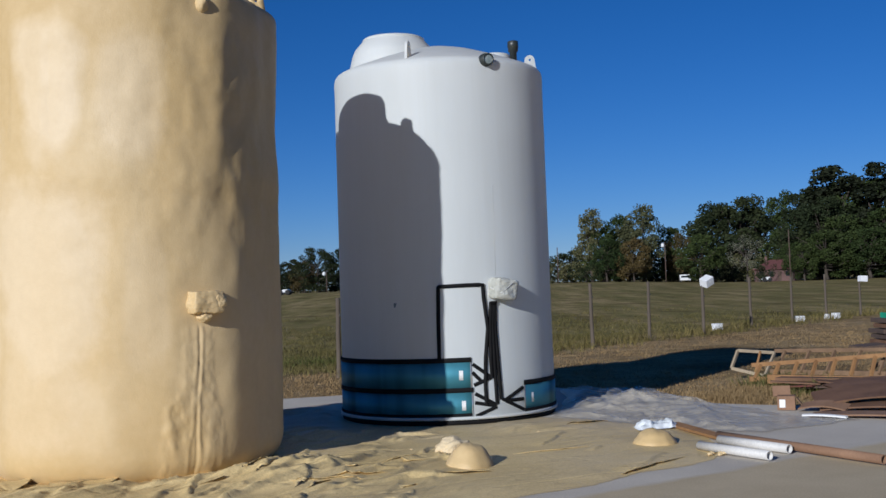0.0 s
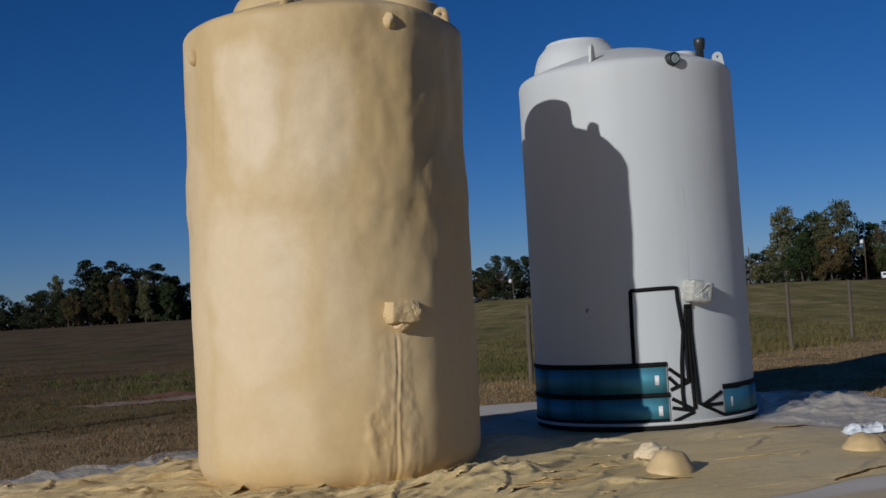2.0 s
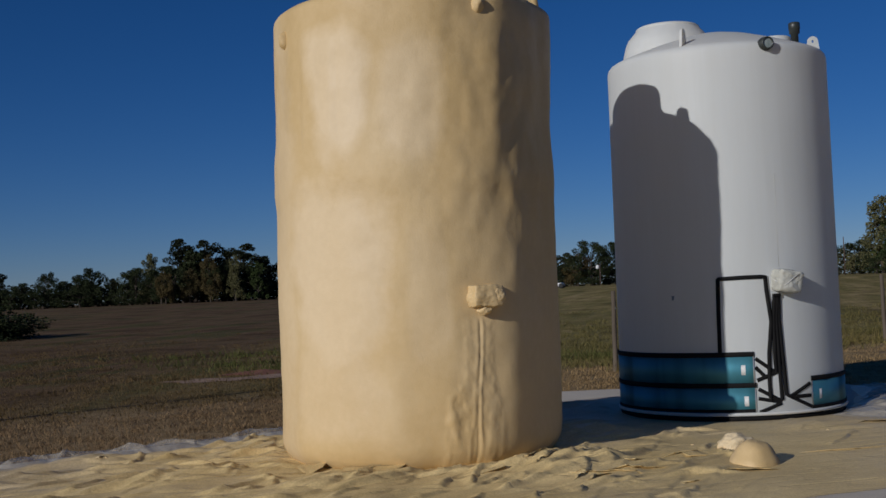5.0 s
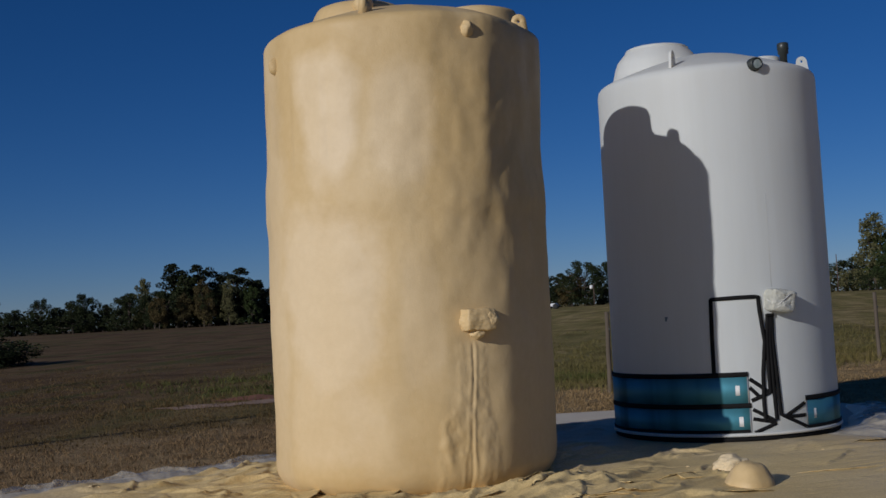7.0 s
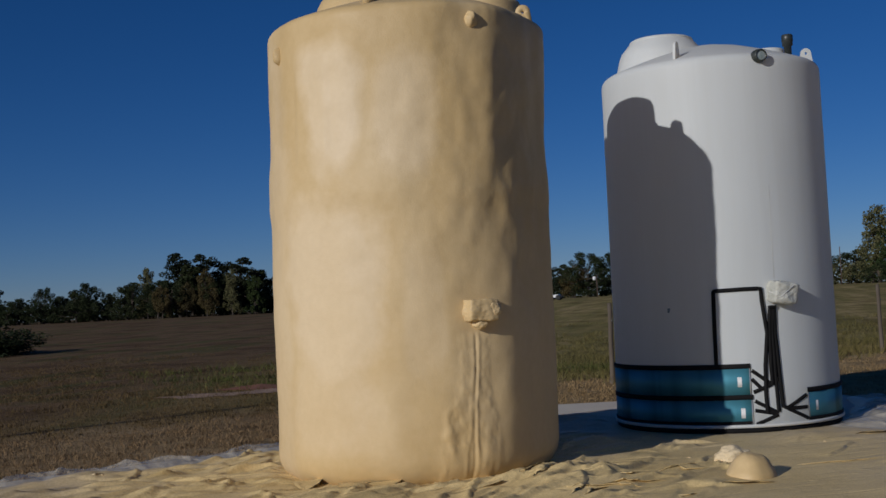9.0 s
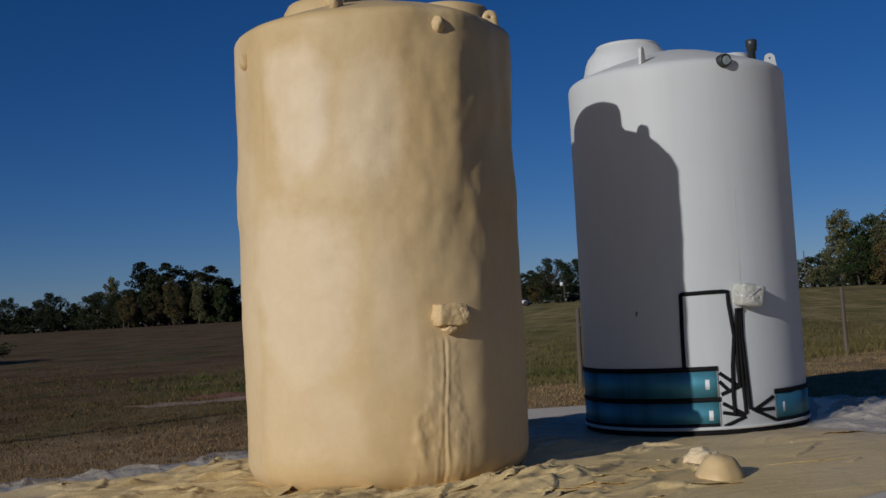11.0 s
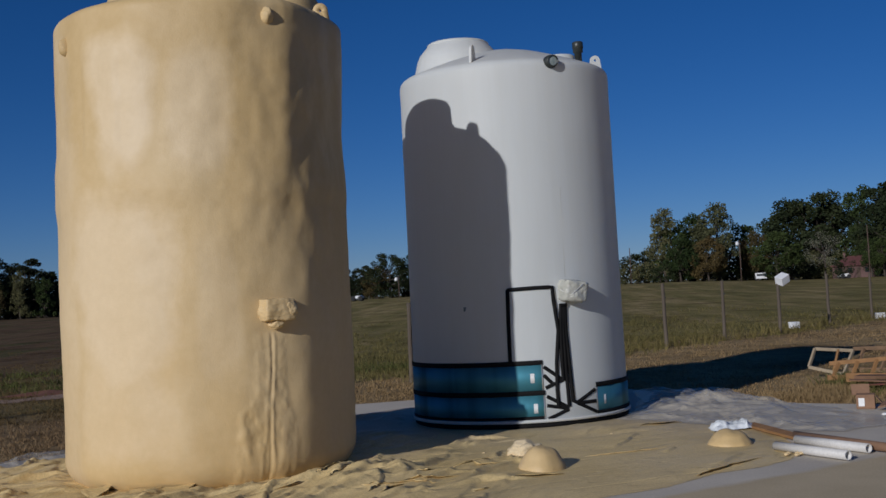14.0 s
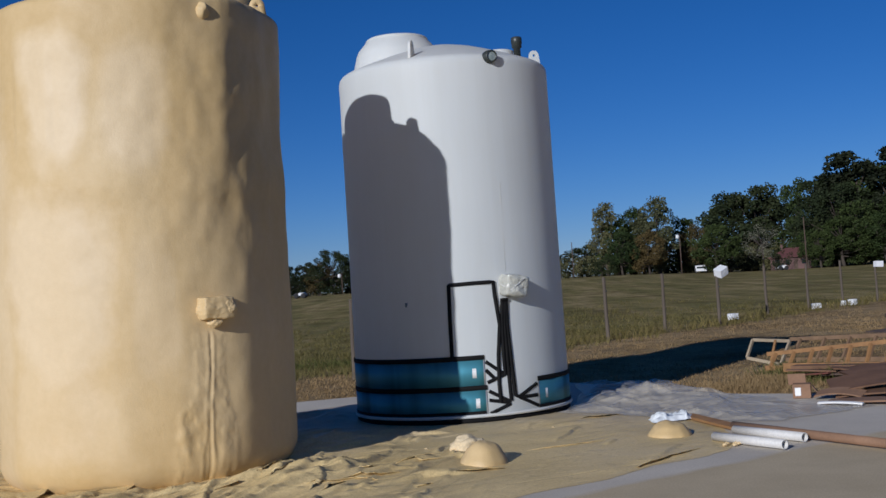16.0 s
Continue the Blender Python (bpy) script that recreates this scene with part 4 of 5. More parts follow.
# ---- foam mounds on the sheet ----
def foam_mound(x, y, rx, ry, h, seed, label):
    bm = bmesh.new()
    rows = []
    n, k = 48, 14
    for j in range(k + 1):
        s = j / k
        row = []
        for i in range(n):
            a = 2 * math.pi * i / n
            w = 1 + 0.09 * noise.noise((math.cos(a) * 1.2 + seed, math.sin(a) * 1.2, s)) + 0.03 * noise.noise((math.cos(a) * 4 + seed, math.sin(a) * 4, s))
            r = (math.sin(s * math.pi / 2) ** 0.9 + 0.16 * smooth(0.7, 1.0, s)) * w
            z = h * math.cos(s * math.pi / 2) ** 0.8 + 0.16 * h * noise.noise((math.cos(a) * s * 2.2, math.sin(a) * s * 2.2, seed)) * (1 - s) + 0.035 * h * noise.noise((math.cos(a) * s * 6, math.sin(a) * s * 6, seed + 2)) * (1 - s)
            row.append((x + rx * r * math.cos(a), y + ry * r * math.sin(a), max(z, -0.005) + 0.008))
        rows.append(row)
    bm = grid_mesh(rows, True, bm)
    bmesh.ops.remove_doubles(bm, verts=bm.verts[:], dist=0.001)
    bmesh.ops.recalc_face_normals(bm, faces=bm.faces[:])
    solid("foam_mound", bm, FOAM, label, "foam mound", "foam mounds")


foam_mound(0.17, 10.22, 0.18, 0.2, 0.205, 1.0, "rounded mound of set tan foam on the drop sheet")
PALE = grained("pale_torn_foam", (0.60, 0.47, 0.27), (0.76, 0.63, 0.42), 9, 60, 0.8, 0, 0.6, 0.006)
solid("foam_mound", lump_mesh(Matrix.Translation((0.02, 11.1, 0.055)), 4.0, (0.15, 0.12, 0.095), 0.35, 4), PALE, "small pale lump of foam with a torn edge", "foam mound", "foam mounds")
foam_mound(1.98, 11.2, 0.185, 0.19, 0.15, 7.0, "low rounded mound of set tan foam on the drop sheet")


# ---- fence ----
def fence_post(x, y, h, r, lean, seed):
    random.seed(seed)
    pts, rad = [], []
    for i in range(9):
        s = i / 8
        pts.append((x + lean * s * h + 0.012 * noise.noise((seed, s * 3, 0)), y + 0.012 * noise.noise((s * 3, seed, 2)), ground_z(x, y) - 0.15 + s * (h + 0.15)))
        rad.append(r * (1.08 - 0.2 * s + 0.08 * noise.noise((seed, s * 5, 4))))
    t = thing("fence_post", "weathered round timber fence post in dry grass", "fence post", "posts of the pasture fence", at=(x, y, 0))
    bm = tube(pts, rad, 12)
    bmesh.ops.transform(bm, matrix=Matrix.Translation((-x, -y, 0)), verts=bm.verts)
    part("post", bm, SHADEPOST if r > 0.08 else POSTWOOD, t)
    ins = block((0.03, 0.05, 0.043), Matrix.Translation((lean * h * 0.8 + r * 0.9, -r * 0.4, ground_z(x, y) + h * 0.78)), 0.008)
    part("insulator", ins, PIPE, t, "small dark wire insulator")


POSTS = [(x + (0.0034 * y if x > 0 else 0), y, h, r) for x, y, h, r in [(-10.51, 14.88, 1.72, 0.09), (-2.02, 21.69, 1.5, 0.045), (3.57, 29.04, 1.6, 0.048), (5.45, 31.67, 1.6, 0.046), (7.34, 33.51, 1.42, 0.05), (9.54, 36.65, 1.6, 0.046), (11.64, 39.4, 1.55, 0.043), (13.4, 41.2, 1.6, 0.044), (15.25, 42.96, 1.28, 0.043), (17.1, 45.0, 1.55, 0.043)]]
for k, (x, y, h, r) in enumerate(POSTS):
    fence_post(x, y, h, r, 0.012 * math.sin(k * 2.3), k)


def white_block(x, y, z, size, turn, label):
    t = thing("white_block", label, "foam block", "white blocks along the fence", at=(x, y, z))
    t.rotation_euler = [radians(v) for v in turn]
    part("block", block(size, Matrix(), 0.012), BOXWHITE, t, smooth=False)
    part("label", block((size[0] * 0.3, 0.004, size[2] * 0.25), Matrix.Translation((0, -size[1] / 2 - 0.003, 0)), 0), LABEL, t, smooth=False)


LYING = "white block lying in the dry grass beside a fence post"
for bx, by, size, turn in ((8.40, 35.9, (0.26, 0.23, 0.20), 24), (12.10, 39.6, (0.27, 0.24, 0.20), 14), (13.88, 41.2, (0.22, 0.23, 0.21), 30), (13.52, 41.1, (0.10, 0.17, 0.18), 20)):
    white_block(bx, by, ground_z(bx, by) + size[2] / 2, size, (0, 0, turn), LYING)
white_block(7.58, 33.45, 1.47, (0.31, 0.27, 0.24), (18, -24, 30), "white block tilted on top of a fence post")
white_block(15.5, 42.9, 1.33, (0.27, 0.25, 0.22), (0, 4, 10), "white block set on top of a fence post")


# ---- trees ----
def leaf_material(name, dark, light):
    m = Mat(name, 0.7)
    g = m.t.nodes.new("ShaderNodeNewGeometry")
    info = m.t.nodes.new("ShaderNodeObjectInfo")
    col = m.ramp(g.outputs["Random Per Island"], [(0.0, dark), (1.0, light)])
    tint = m.ramp(info.outputs["Random"], [(0.0, (0.75, 0.8, 0.8)), (1.0, (1.2, 1.12, 1.0))])
    m.base(m.mix(1.0, col, tint, "MULTIPLY"))
    m.b.inputs["Specular IOR Level"].default_value = 0.1
    return m.m


LEAF_OAK = leaf_material("oak_leaves", (0.017, 0.024, 0.011), (0.037, 0.048, 0.021))
LEAF_DARK = leaf_material("pine_needles", (0.010, 0.014, 0.008), (0.032, 0.038, 0.020))
LEAF_OLIVE = leaf_material("autumn_leaves", (0.072, 0.076, 0.036), (0.13, 0.125, 0.06))
LEAF_GREEN = leaf_material("green_leaves", (0.024, 0.036, 0.012), (0.050, 0.072, 0.024))
LEAF_GREY = leaf_material("bare_twigs", (0.16, 0.165, 0.13), (0.32, 0.32, 0.26))
LEAF_BROWN = leaf_material("brown_leaves", (0.06, 0.048, 0.022), (0.105, 0.08, 0.034))
BARK = grained("bark", (0.03, 0.024, 0.018), (0.085, 0.066, 0.05), 3, 20, 0.95, 0, 0.8, 0.03)


def leaf_cloud(verts, faces, centre, radius, count, size, rng, flat=0.75):
    """Leaf cards in a rough clump, denser towards its shell."""
    for _ in range(count):
        d = Vector((rng.gauss(0, 1), rng.gauss(0, 1), rng.gauss(0, 1))).normalized()
        r = radius * rng.uniform(0.35, 1.05) ** 0.6
        p = Vector(centre) + Vector((d.x * r, d.y * r, d.z * r * flat))
        u = Vector((rng.gauss(0, 1), rng.gauss(0, 1), rng.gauss(0, 0.6))).normalized()
        v = u.cross(Vector((rng.gauss(0, 1), rng.gauss(0, 1), rng.gauss(0, 1)))).normalized()
        s = size * rng.uniform(0.6, 1.4)
        k = len(verts)
        verts += [p - u * s * 0.5, p + v * s * 0.32, p + u * s * 0.5, p - v * s * 0.32]
        faces.append((k, k + 1, k + 2, k + 3))


def card_mesh(name, verts, faces, material):
    me = bpy.data.meshes.new(name)
    me.from_pydata([tuple(v) for v in verts], [], faces)
    me.materials.append(material)
    return me


def tree(kind, height, width, seed, leaf, label):
    """A tree of unit place: tapered trunk with limbs, and a crown of many clumps of leaf cards."""
    rng = random.Random(seed)
    t = thing("tree", label, "tree", "trees round the pasture")
    tr = height * 0.02 + 0.06
    trunk_top = height * (0.8 if kind == "pine" else 0.55)
    bm = tube([(0.15 * math.sin(i * 0.9 + seed), 0.1 * math.cos(i * 1.3 + seed), -0.3 + i * (trunk_top + 0.3) / 6) for i in range(7)], [tr * (1.25 - 0.15 * i) for i in range(7)], 8)
    clumps = []
    n = {"oak": 62, "pine": 62, "airy": 60, "bush": 22, "bare": 34}[kind]
    for i in range(n):
        a = rng.uniform(0, 2 * math.pi)
        if kind == "oak":
            h = rng.uniform(0.10, 0.92)
            w = width / 2 * math.sin(math.pi * min(1, (h + 0.05) / 1.05)) ** 0.6 * rng.uniform(0.35, 1.0)
            r = height * rng.uniform(0.07, 0.12)
        elif kind == "pine":
            h = rng.uniform(0.12, 0.95)
            w = width / 2 * (1.2 - 0.85 * h) * rng.uniform(0.2, 1.25)
            r = height * rng.uniform(0.055, 0.105)
        elif kind == "airy":
            h = rng.uniform(0.08, 0.95)
            w = width / 2 * rng.uniform(0.1, 1.0) * (1.1 - 0.4 * h)
            r = height * rng.uniform(0.06, 0.11)
        elif kind == "bare":
            h = rng.uniform(0.3, 0.95)
            w = width / 2 * rng.uniform(0.1, 1.0) * math.sin(math.pi * h) ** 0.5
            r = height * rng.uniform(0.08, 0.13)
        else:
            h = rng.uniform(0.12, 0.82)
            w = width / 2 * rng.uniform(0.1, 0.95)
            r = height * rng.uniform(0.14, 0.24)
        clumps.append((Vector((w * math.cos(a), w * math.sin(a), h * height)), r))
    for p, r in clumps[::3]:
        z0 = min(trunk_top, max(0.2 * height, p.z * 0.7))
        mid = Vector((p.x * 0.45, p.y * 0.45, (z0 + p.z) / 2 - 0.05 * height))
        tube([(0, 0, z0), mid, p], [tr * 0.45, tr * 0.3, tr * 0.12], 5, bm)
    part("trunk", bm, BARK, t)
    verts, faces = [], []
    for p, r in clumps:
        dense = {"oak": 130, "pine": 115, "airy": 115, "bush": 90, "bare": 90}[kind]
        leaf_cloud(verts, faces, p, r, dense, height * 0.021 + 0.09 if kind not in ("bush", "bare") else 0.22, rng, 0.6 if kind == "pine" else 0.8)
    if kind == "bare":
        for v in range(0, len(verts), 4):
            c = (verts[v] + verts[v + 2]) / 2
            for k in (1, 3):
                verts[v + k] = c + (verts[v + k] - c) * 0.3
    ob = new("crown", card_mesh("crown", verts, faces, leaf))
    ob.parent = t
    return t


def far(az, d, dz=0.0):
    a = radians(az)
    x, y = d * math.sin(a), d * math.cos(a)
    return Vector((x, y, ground_z(x, y) + dz))


# prototypes are 10 m high; copies are scaled to their heights
PROTO = {
    "oak": tree("oak", 10, 11, 11, LEAF_OAK, "broad dark green oak at the pasture's edge"),
    "oakb": tree("oak", 10, 9, 12, LEAF_GREEN, "rounded green broadleaf tree at the pasture's edge"),
    "pine": tree("pine", 10, 6, 13, LEAF_DARK, "tall dark pine with a ragged crown"),
    "pineb": tree("pine", 10, 5, 14, LEAF_OAK, "tall slender pine with a ragged crown"),
    "airy": tree("airy", 10, 6, 15, LEAF_OLIVE, "airy olive tree with thinning autumn leaves"),
    "airyb": tree("airy", 10, 7, 16, LEAF_GREEN, "airy green tree with gaps in its crown"),
    "brown": tree("oak", 10, 9, 17, LEAF_BROWN, "broadleaf tree with brown autumn leaves"),
    "bare": tree("bare", 10, 9, 18, LEAF_GREY, "grey half-bare tree beside the house"),
    "bush": tree("bush", 4, 7, 19, LEAF_OAK, "dark green shrub in the undergrowth"),
    "bushb": tree("bush", 4, 6, 20, LEAF_OLIVE, "olive shrub in the undergrowth"),
}
PROTO_H = {k: (4.0 if k.startswith("bush") else 10.0) for k in PROTO}
used = set()


def plant(kind, az, el, d, wide=1.0, turn=0.0):
    """A tree whose top stands el degrees over the level of the eye."""
    p = far(az, d)
    h = EYE + d * math.tan(radians(el)) - p.z
    s = h / PROTO_H[kind] / 0.97
    m = Matrix.Translation(p) @ pose(0, 0, 0, 0, 0, turn) @ Matrix.Diagonal((s * wide, s * wide, s, 1))
    if kind in used:
        q = PROTO[kind].scale
        copy_thing(PROTO[kind], m @ Matrix.Diagonal((1 / q[0], 1 / q[1], 1 / q[2], 1)))
    else:
        used.add(kind)
        PROTO[kind].matrix_basis = m


# (kind, azimuth, top elevation, distance, width)
TREES = [
    ("airy", 7.3, 3.35, 205, 0.8), ("airyb", 8.6, 3.1, 210, 0.9), ("airy", 9.8, 3.45, 205, 0.9), ("airyb", 11.0, 2.5, 215, 1.0),
    ("brown", 9.3, 2.0, 200, 0.9), ("oakb", 8.0, 2.1, 200, 0.9), ("oakb", 12.5, 2.1, 200, 1.15), ("oak", 13.2, 3.1, 225, 1.0), ("oak", 14.4, 3.8, 225, 1.0),
    ("brown", 11.6, 2.1, 212, 0.8), ("bare", 14.7, 1.85, 188, 0.9), ("oakb", 17.3, 1.4, 188, 1.0), ("oak", 15.4, 3.2, 228, 0.9), ("airyb", 16.5, 3.8, 215, 0.8), ("pineb", 17.5, 4.2, 210, 1.1), ("pine", 18.9, 5.15, 205, 1.25),
    ("oak", 18.2, 3.6, 200, 0.9), ("airyb", 19.8, 4.4, 205, 1.0), ("pine", 20.7, 5.1, 205, 1.2), ("oakb", 18.3, 2.0, 190, 1.3), ("oakb", 20.2, 2.1, 190, 1.3), ("oak", 21.8, 4.3, 205, 1.1), ("pine", 23.3, 4.9, 208, 1.2), ("oakb", 22.4, 2.6, 192, 1.3), ("oak", 25.0, 4.0, 208, 1.2),
    ("oakb", 19.2, 2.7, 196, 1.2), ("oakb", 21.2, 3.0, 196, 1.2), ("oak", 13.9, 3.5, 226, 1.2), ("oak", 17.9, 2.9, 203, 1.1), ("airyb", 7.9, 2.6, 206, 1.1), ("airy", 9.1, 2.7, 206, 1.0), ("oak", 6.3, 1.55, 225, 1.3), ("bush", 7.0, 0.9, 198, 1.2),
    ("oak", -5.0, 2.0, 215, 1.0), ("oak", -6.2, 2.1, 210, 1.0), ("brown", -6.9, 1.5, 212, 1.0), ("pine", -7.5, 1.6, 215, 1.2), ("oak", -8.4, 1.4, 215, 1.0), ("oak", -3.6, 1.9, 215, 1.0),
    ("pine", -26.2, 3.05, 185, 1.0), ("pine", -25.0, 2.95, 185, 1.0), ("pineb", -25.6, 2.5, 183, 1.2), ("airy", -27.7, 2.2, 188, 0.7), ("pine", -24.2, 2.35, 186, 1.0), ("pine", -23.3, 2.7, 184, 1.25), ("pineb", -22.4, 2.1, 186, 1.1), ("oak", -21.4, 1.7, 188, 1.2), ("oak", -27.2, 1.7, 184, 1.0), ("oak", -28.4, 1.65, 188, 0.9),
    ("oak", -24.6, 1.8, 180, 1.0), ("oak", -26.6, 1.6, 180, 0.9), ("brown", -25.9, 1.5, 179, 0.7), ("oak", -22.8, 1.5, 180, 1.0),
    ("brown", -24.9, 2.1, 178, 0.6), ("airy", -23.7, 2.0, 177, 0.6), ("brown", -27.0, 1.4, 178, 0.7), ("airyb", -22.6, 1.7, 177, 0.7), ("oakb", 16.75, 1.5, 194, 0.8), ("bush", 15.3, 0.75, 190, 0.8),
    ("oak", -30.4, 1.7, 190, 0.75), ("oak", -31.0, 1.4, 190, 0.8), ("oak", -32.4, 1.55, 190, 0.75), ("pine", -29.4, 1.2, 190, 1.0), ("oak", -33.6, 1.1, 192, 1.1), ("airy", -34.7, 1.2, 195, 0.6), ("pine", -35.5, 1.1, 195, 1.2),
]
for k, (kind, az, el, d, w) in enumerate(TREES):
    plant(kind, az, el, d, w, k * 47)
rng = random.Random(5)
az = -62.0
while az < 48:
    in_gap = -20.5 < az < -9.5
    d = (188 if az < -15 else 216) + rng.uniform(-4, 6)
    plant(rng.choice(("bush", "bush", "bushb")) if az > 0 else "bush", az, rng.uniform(0.8, 1.3) if az > 5 else rng.uniform(0.55, 1.0) if az > -15 else rng.uniform(0.6, 0.95), d, rng.uniform(1.0, 1.4), rng.uniform(0, 360))
    if not (-21 < az < 22):
        if rng.random() < 0.5:
            plant(rng.choice(("oak", "pine", "oak")), az + 0.4, rng.uniform(1.0, 1.7) if az < 0 else rng.uniform(2, 4), d + 8, 1.1, rng.uniform(0, 360))
    az += 1.0 if not in_gap else 2.0


def far_woods():
    """One dense belt of undergrowth closing the view under the trees."""
    rng = random.Random(77)
    verts, faces = [], []
    az = -64.0
    while az < 50:
        d = (196 if az < -15 else 226) + rng.uniform(-3, 5)
        top = (1.05 if az < -28 else 1.15 if az < -15 else 1.25) if az < 17 else 2.0
        p = far(az, d)
        h = EYE + d * math.tan(radians(top)) * rng.uniform(0.7, 1.1) - p.z
        leaf_cloud(verts, faces, p + Vector((0, 0, h * 0.45)), h * 0.6, 90, 0.75, rng, 0.95)
        az += 0.28
    ob = tagged(new("far_woods", card_mesh("far_woods", verts, faces, LEAF_DARK)), "dark belt of far woodland behind the pasture", "woods", kind="stuff")
    return ob


far_woods()
# a lone shrub out in the pasture
p = Vector((-34.6, 50.2, ground_z(-34.6, 50.2) - 0.2))
q = PROTO["bush"].scale
for dx, dy, w, h in ((0, 0, 0.8, 0.42), (-1.9, 0.6, 0.9, 0.5), (-0.8, -0.9, 0.8, 0.36), (-0.9, 0.3, 0.9, 0.48), (-2.8, -0.4, 0.9, 0.5), (0.7, 0.4, 0.7, 0.3), (-1.4, -0.3, 0.9, 0.45)):
    copy_thing(PROTO["bush"], Matrix.Translation(p + Vector((dx, dy, 0))) @ pose(0, 0, 0, 0, 0, dx * 70) @ Matrix.Diagonal((w / q[0], w / q[1], h / q[2], 1)))

# ---- far buildings, cars and poles ----
# roof and brick colours are darkened to hold the shade of the trees
ROOF = grained("red_brown_roof", (0.085, 0.03, 0.03), (0.14, 0.055, 0.05), 1.5, 12, 0.8)
WALLPINK = grained("tree_shaded_brick", (0.10, 0.055, 0.048), (0.155, 0.09, 0.082), 1.5, 12, 0.85)
CARWHITE = grained("white_car_paint", (0.68, 0.69, 0.70), (0.78, 0.78, 0.78), 1.0, 6, 0.25, 0, 0.02, 0.001, None, 0.5)
DARKGLASS = grained("dark_glass", (0.015, 0.02, 0.025), (0.03, 0.035, 0.04), 2, 10, 0.1, 0, 0.0, 0.001)
RUBBER = grained("tyre_rubber", (0.015, 0.015, 0.015), (0.03, 0.03, 0.03), 4, 30, 0.85)


def build_house():
    p = far(16.05, 203)
    t = thing("house", "low pale brick house with a red-brown roof among trees", "house", at=p)
    t.rotation_euler = (0, 0, radians(-16))
    t.scale = (0.66, 0.66, 0.85)
    part("wall", block((11, 7, 2.6), Matrix.Translation((0, 0, 1.3)), 0.03), WALLPINK, t, smooth=False)
    bm = bmesh.new()
    rows = [[(-6, -4.2, 2.5), (6, -4.2, 2.5)], [(-1.6, 0, 4.3), (3.2, 0, 4.3)], [(-6, 4.2, 2.5), (6, 4.2, 2.5)], [(-6, 4.2, 2.35), (6, 4.2, 2.35)], [(-6, -4.2, 2.35), (6, -4.2, 2.35)], [(-6, -4.2, 2.5), (6, -4.2, 2.5)]]
    grid_mesh(rows, False, bm)
    bmesh.ops.remove_doubles(bm, verts=bm.verts[:], dist=0.001)
    bmesh.ops.holes_fill(bm, edges=[e for e in bm.edges if e.is_boundary], sides=8)
    bmesh.ops.recalc_face_normals(bm, faces=bm.faces[:])
    roof = part("roof", bm, ROOF, t, smooth=False)
    part("chimney", block((0.55, 0.55, 1.9), Matrix.Translation((-2.6, -0.8, 4.0)), 0.03), WALLPINK, roof, smooth=False)
    for x in (-3.8, -1.4, 2.6):
        w = part("window", block((1.1, 0.08, 1.1), Matrix.Translation((x, -3.52, 1.5)), 0.01), WALLPINK, t, smooth=False)
        part("pane", block((1.0, 0.04, 1.0), Matrix.Translation((x, -3.57, 1.5)), 0), DARKGLASS, w, smooth=False)
    part("door", block((0.95, 0.08, 2.0), Matrix.Translation((0.6, -3.53, 1.02)), 0.01), DARKWOOD, t, smooth=False)


build_house()


def car(az, d, turn, label, tall=1.5, long=4.4):
    p = far(az, d)
    t = thing("car", label, "car", "parked vehicles", at=p)
    t.rotation_euler = (0, 0, radians(turn))
    bm = bmesh.new()
    side = [(-0.5, 0.35), (-0.5, 0.72), (-0.44, 0.86), (-0.2, 0.92), (-0.08, 1.42), (0.0, 1.5), (0.3, 1.5), (0.42, 0.98), (0.5, 0.92), (0.5, 0.35)]
    rows = []
    for y, k in ((-0.9, 0.94), (-0.82, 1.0), (0.82, 1.0), (0.9, 0.94)):
        rows.append([(x * long, y, 0.35 + (z - 0.35) * k * tall / 1.5) for x, z in side])
    grid_mesh(rows, True, bm)
    bmesh.ops.holes_fill(bm, edges=[e for e in bm.edges if e.is_boundary], sides=12)
    bmesh.ops.recalc_face_normals(bm, faces=bm.faces[:])
    part("body", bm, CARWHITE, t, smooth=False)
    for y in (-0.9, 0.9):
        part("side_window", block((0.34 * long, 0.03, 0.34), Matrix.Translation((0.12 * long, y * 0.98, 1.17 * tall / 1.5)), 0.02), DARKGLASS, t, smooth=False)
    part("windscreen", block((0.05, 1.4, 0.42), Matrix.Translation((-0.15 * long, 0, 1.17 * tall / 1.5)) @ pose(0, 0, 0, 0, 38, 0), 0.01), DARKGLASS, t, smooth=False)
    for x in (-0.31, 0.31):
        for y in (-0.82, 0.82):
            part("wheel", lathe([(0.0, -0.1), (0.2, -0.1), (0.33, -0.08), (0.35, 0.0), (0.33, 0.08), (0.2, 0.1), (0.0, 0.1)], 20, place=Matrix.Translation((x * long, y, 0.35)) @ pose(0, 0, 0, 90, 0, 0)), RUBBER, t)


car(11.75, 203, 84, "white car parked under the far trees", 1.3, 2.0)
car(15.5, 190, 5, "white low trailer parked before the far house", 0.62, 1.4)
car(-7.85, 150, 0, "white low vehicle at the far side of the pasture", 0.5, 1.5)


def pole(az, el, d, label, lamp):
    p = far(az, d)
    h = EYE + d * math.tan(radians(el)) - p.z
    t = thing("utility_pole", label, "pole", "utility poles", at=p)
    part("pole", tube([(0, 0, -0.2), (0.03, 0, h * 0.5), (0, 0, h)], [0.085, 0.08, 0.065], 10), DARKWOOD, t)
    if lamp:
        part("lamp", lathe([(0.0, 0.35), (0.2, 0.3), (0.28, 0.0), (0.24, -0.25), (0.0, -0.3)], 16, place=Matrix.Translation((-0.35, -0.1, h - 0.5))), BOXWHITE, t, "white lamp head")
        part("bracket", tube([(0, 0, h - 0.3), (-0.35, -0.1, h - 0.2)], 0.04, 6), PIPE, t)


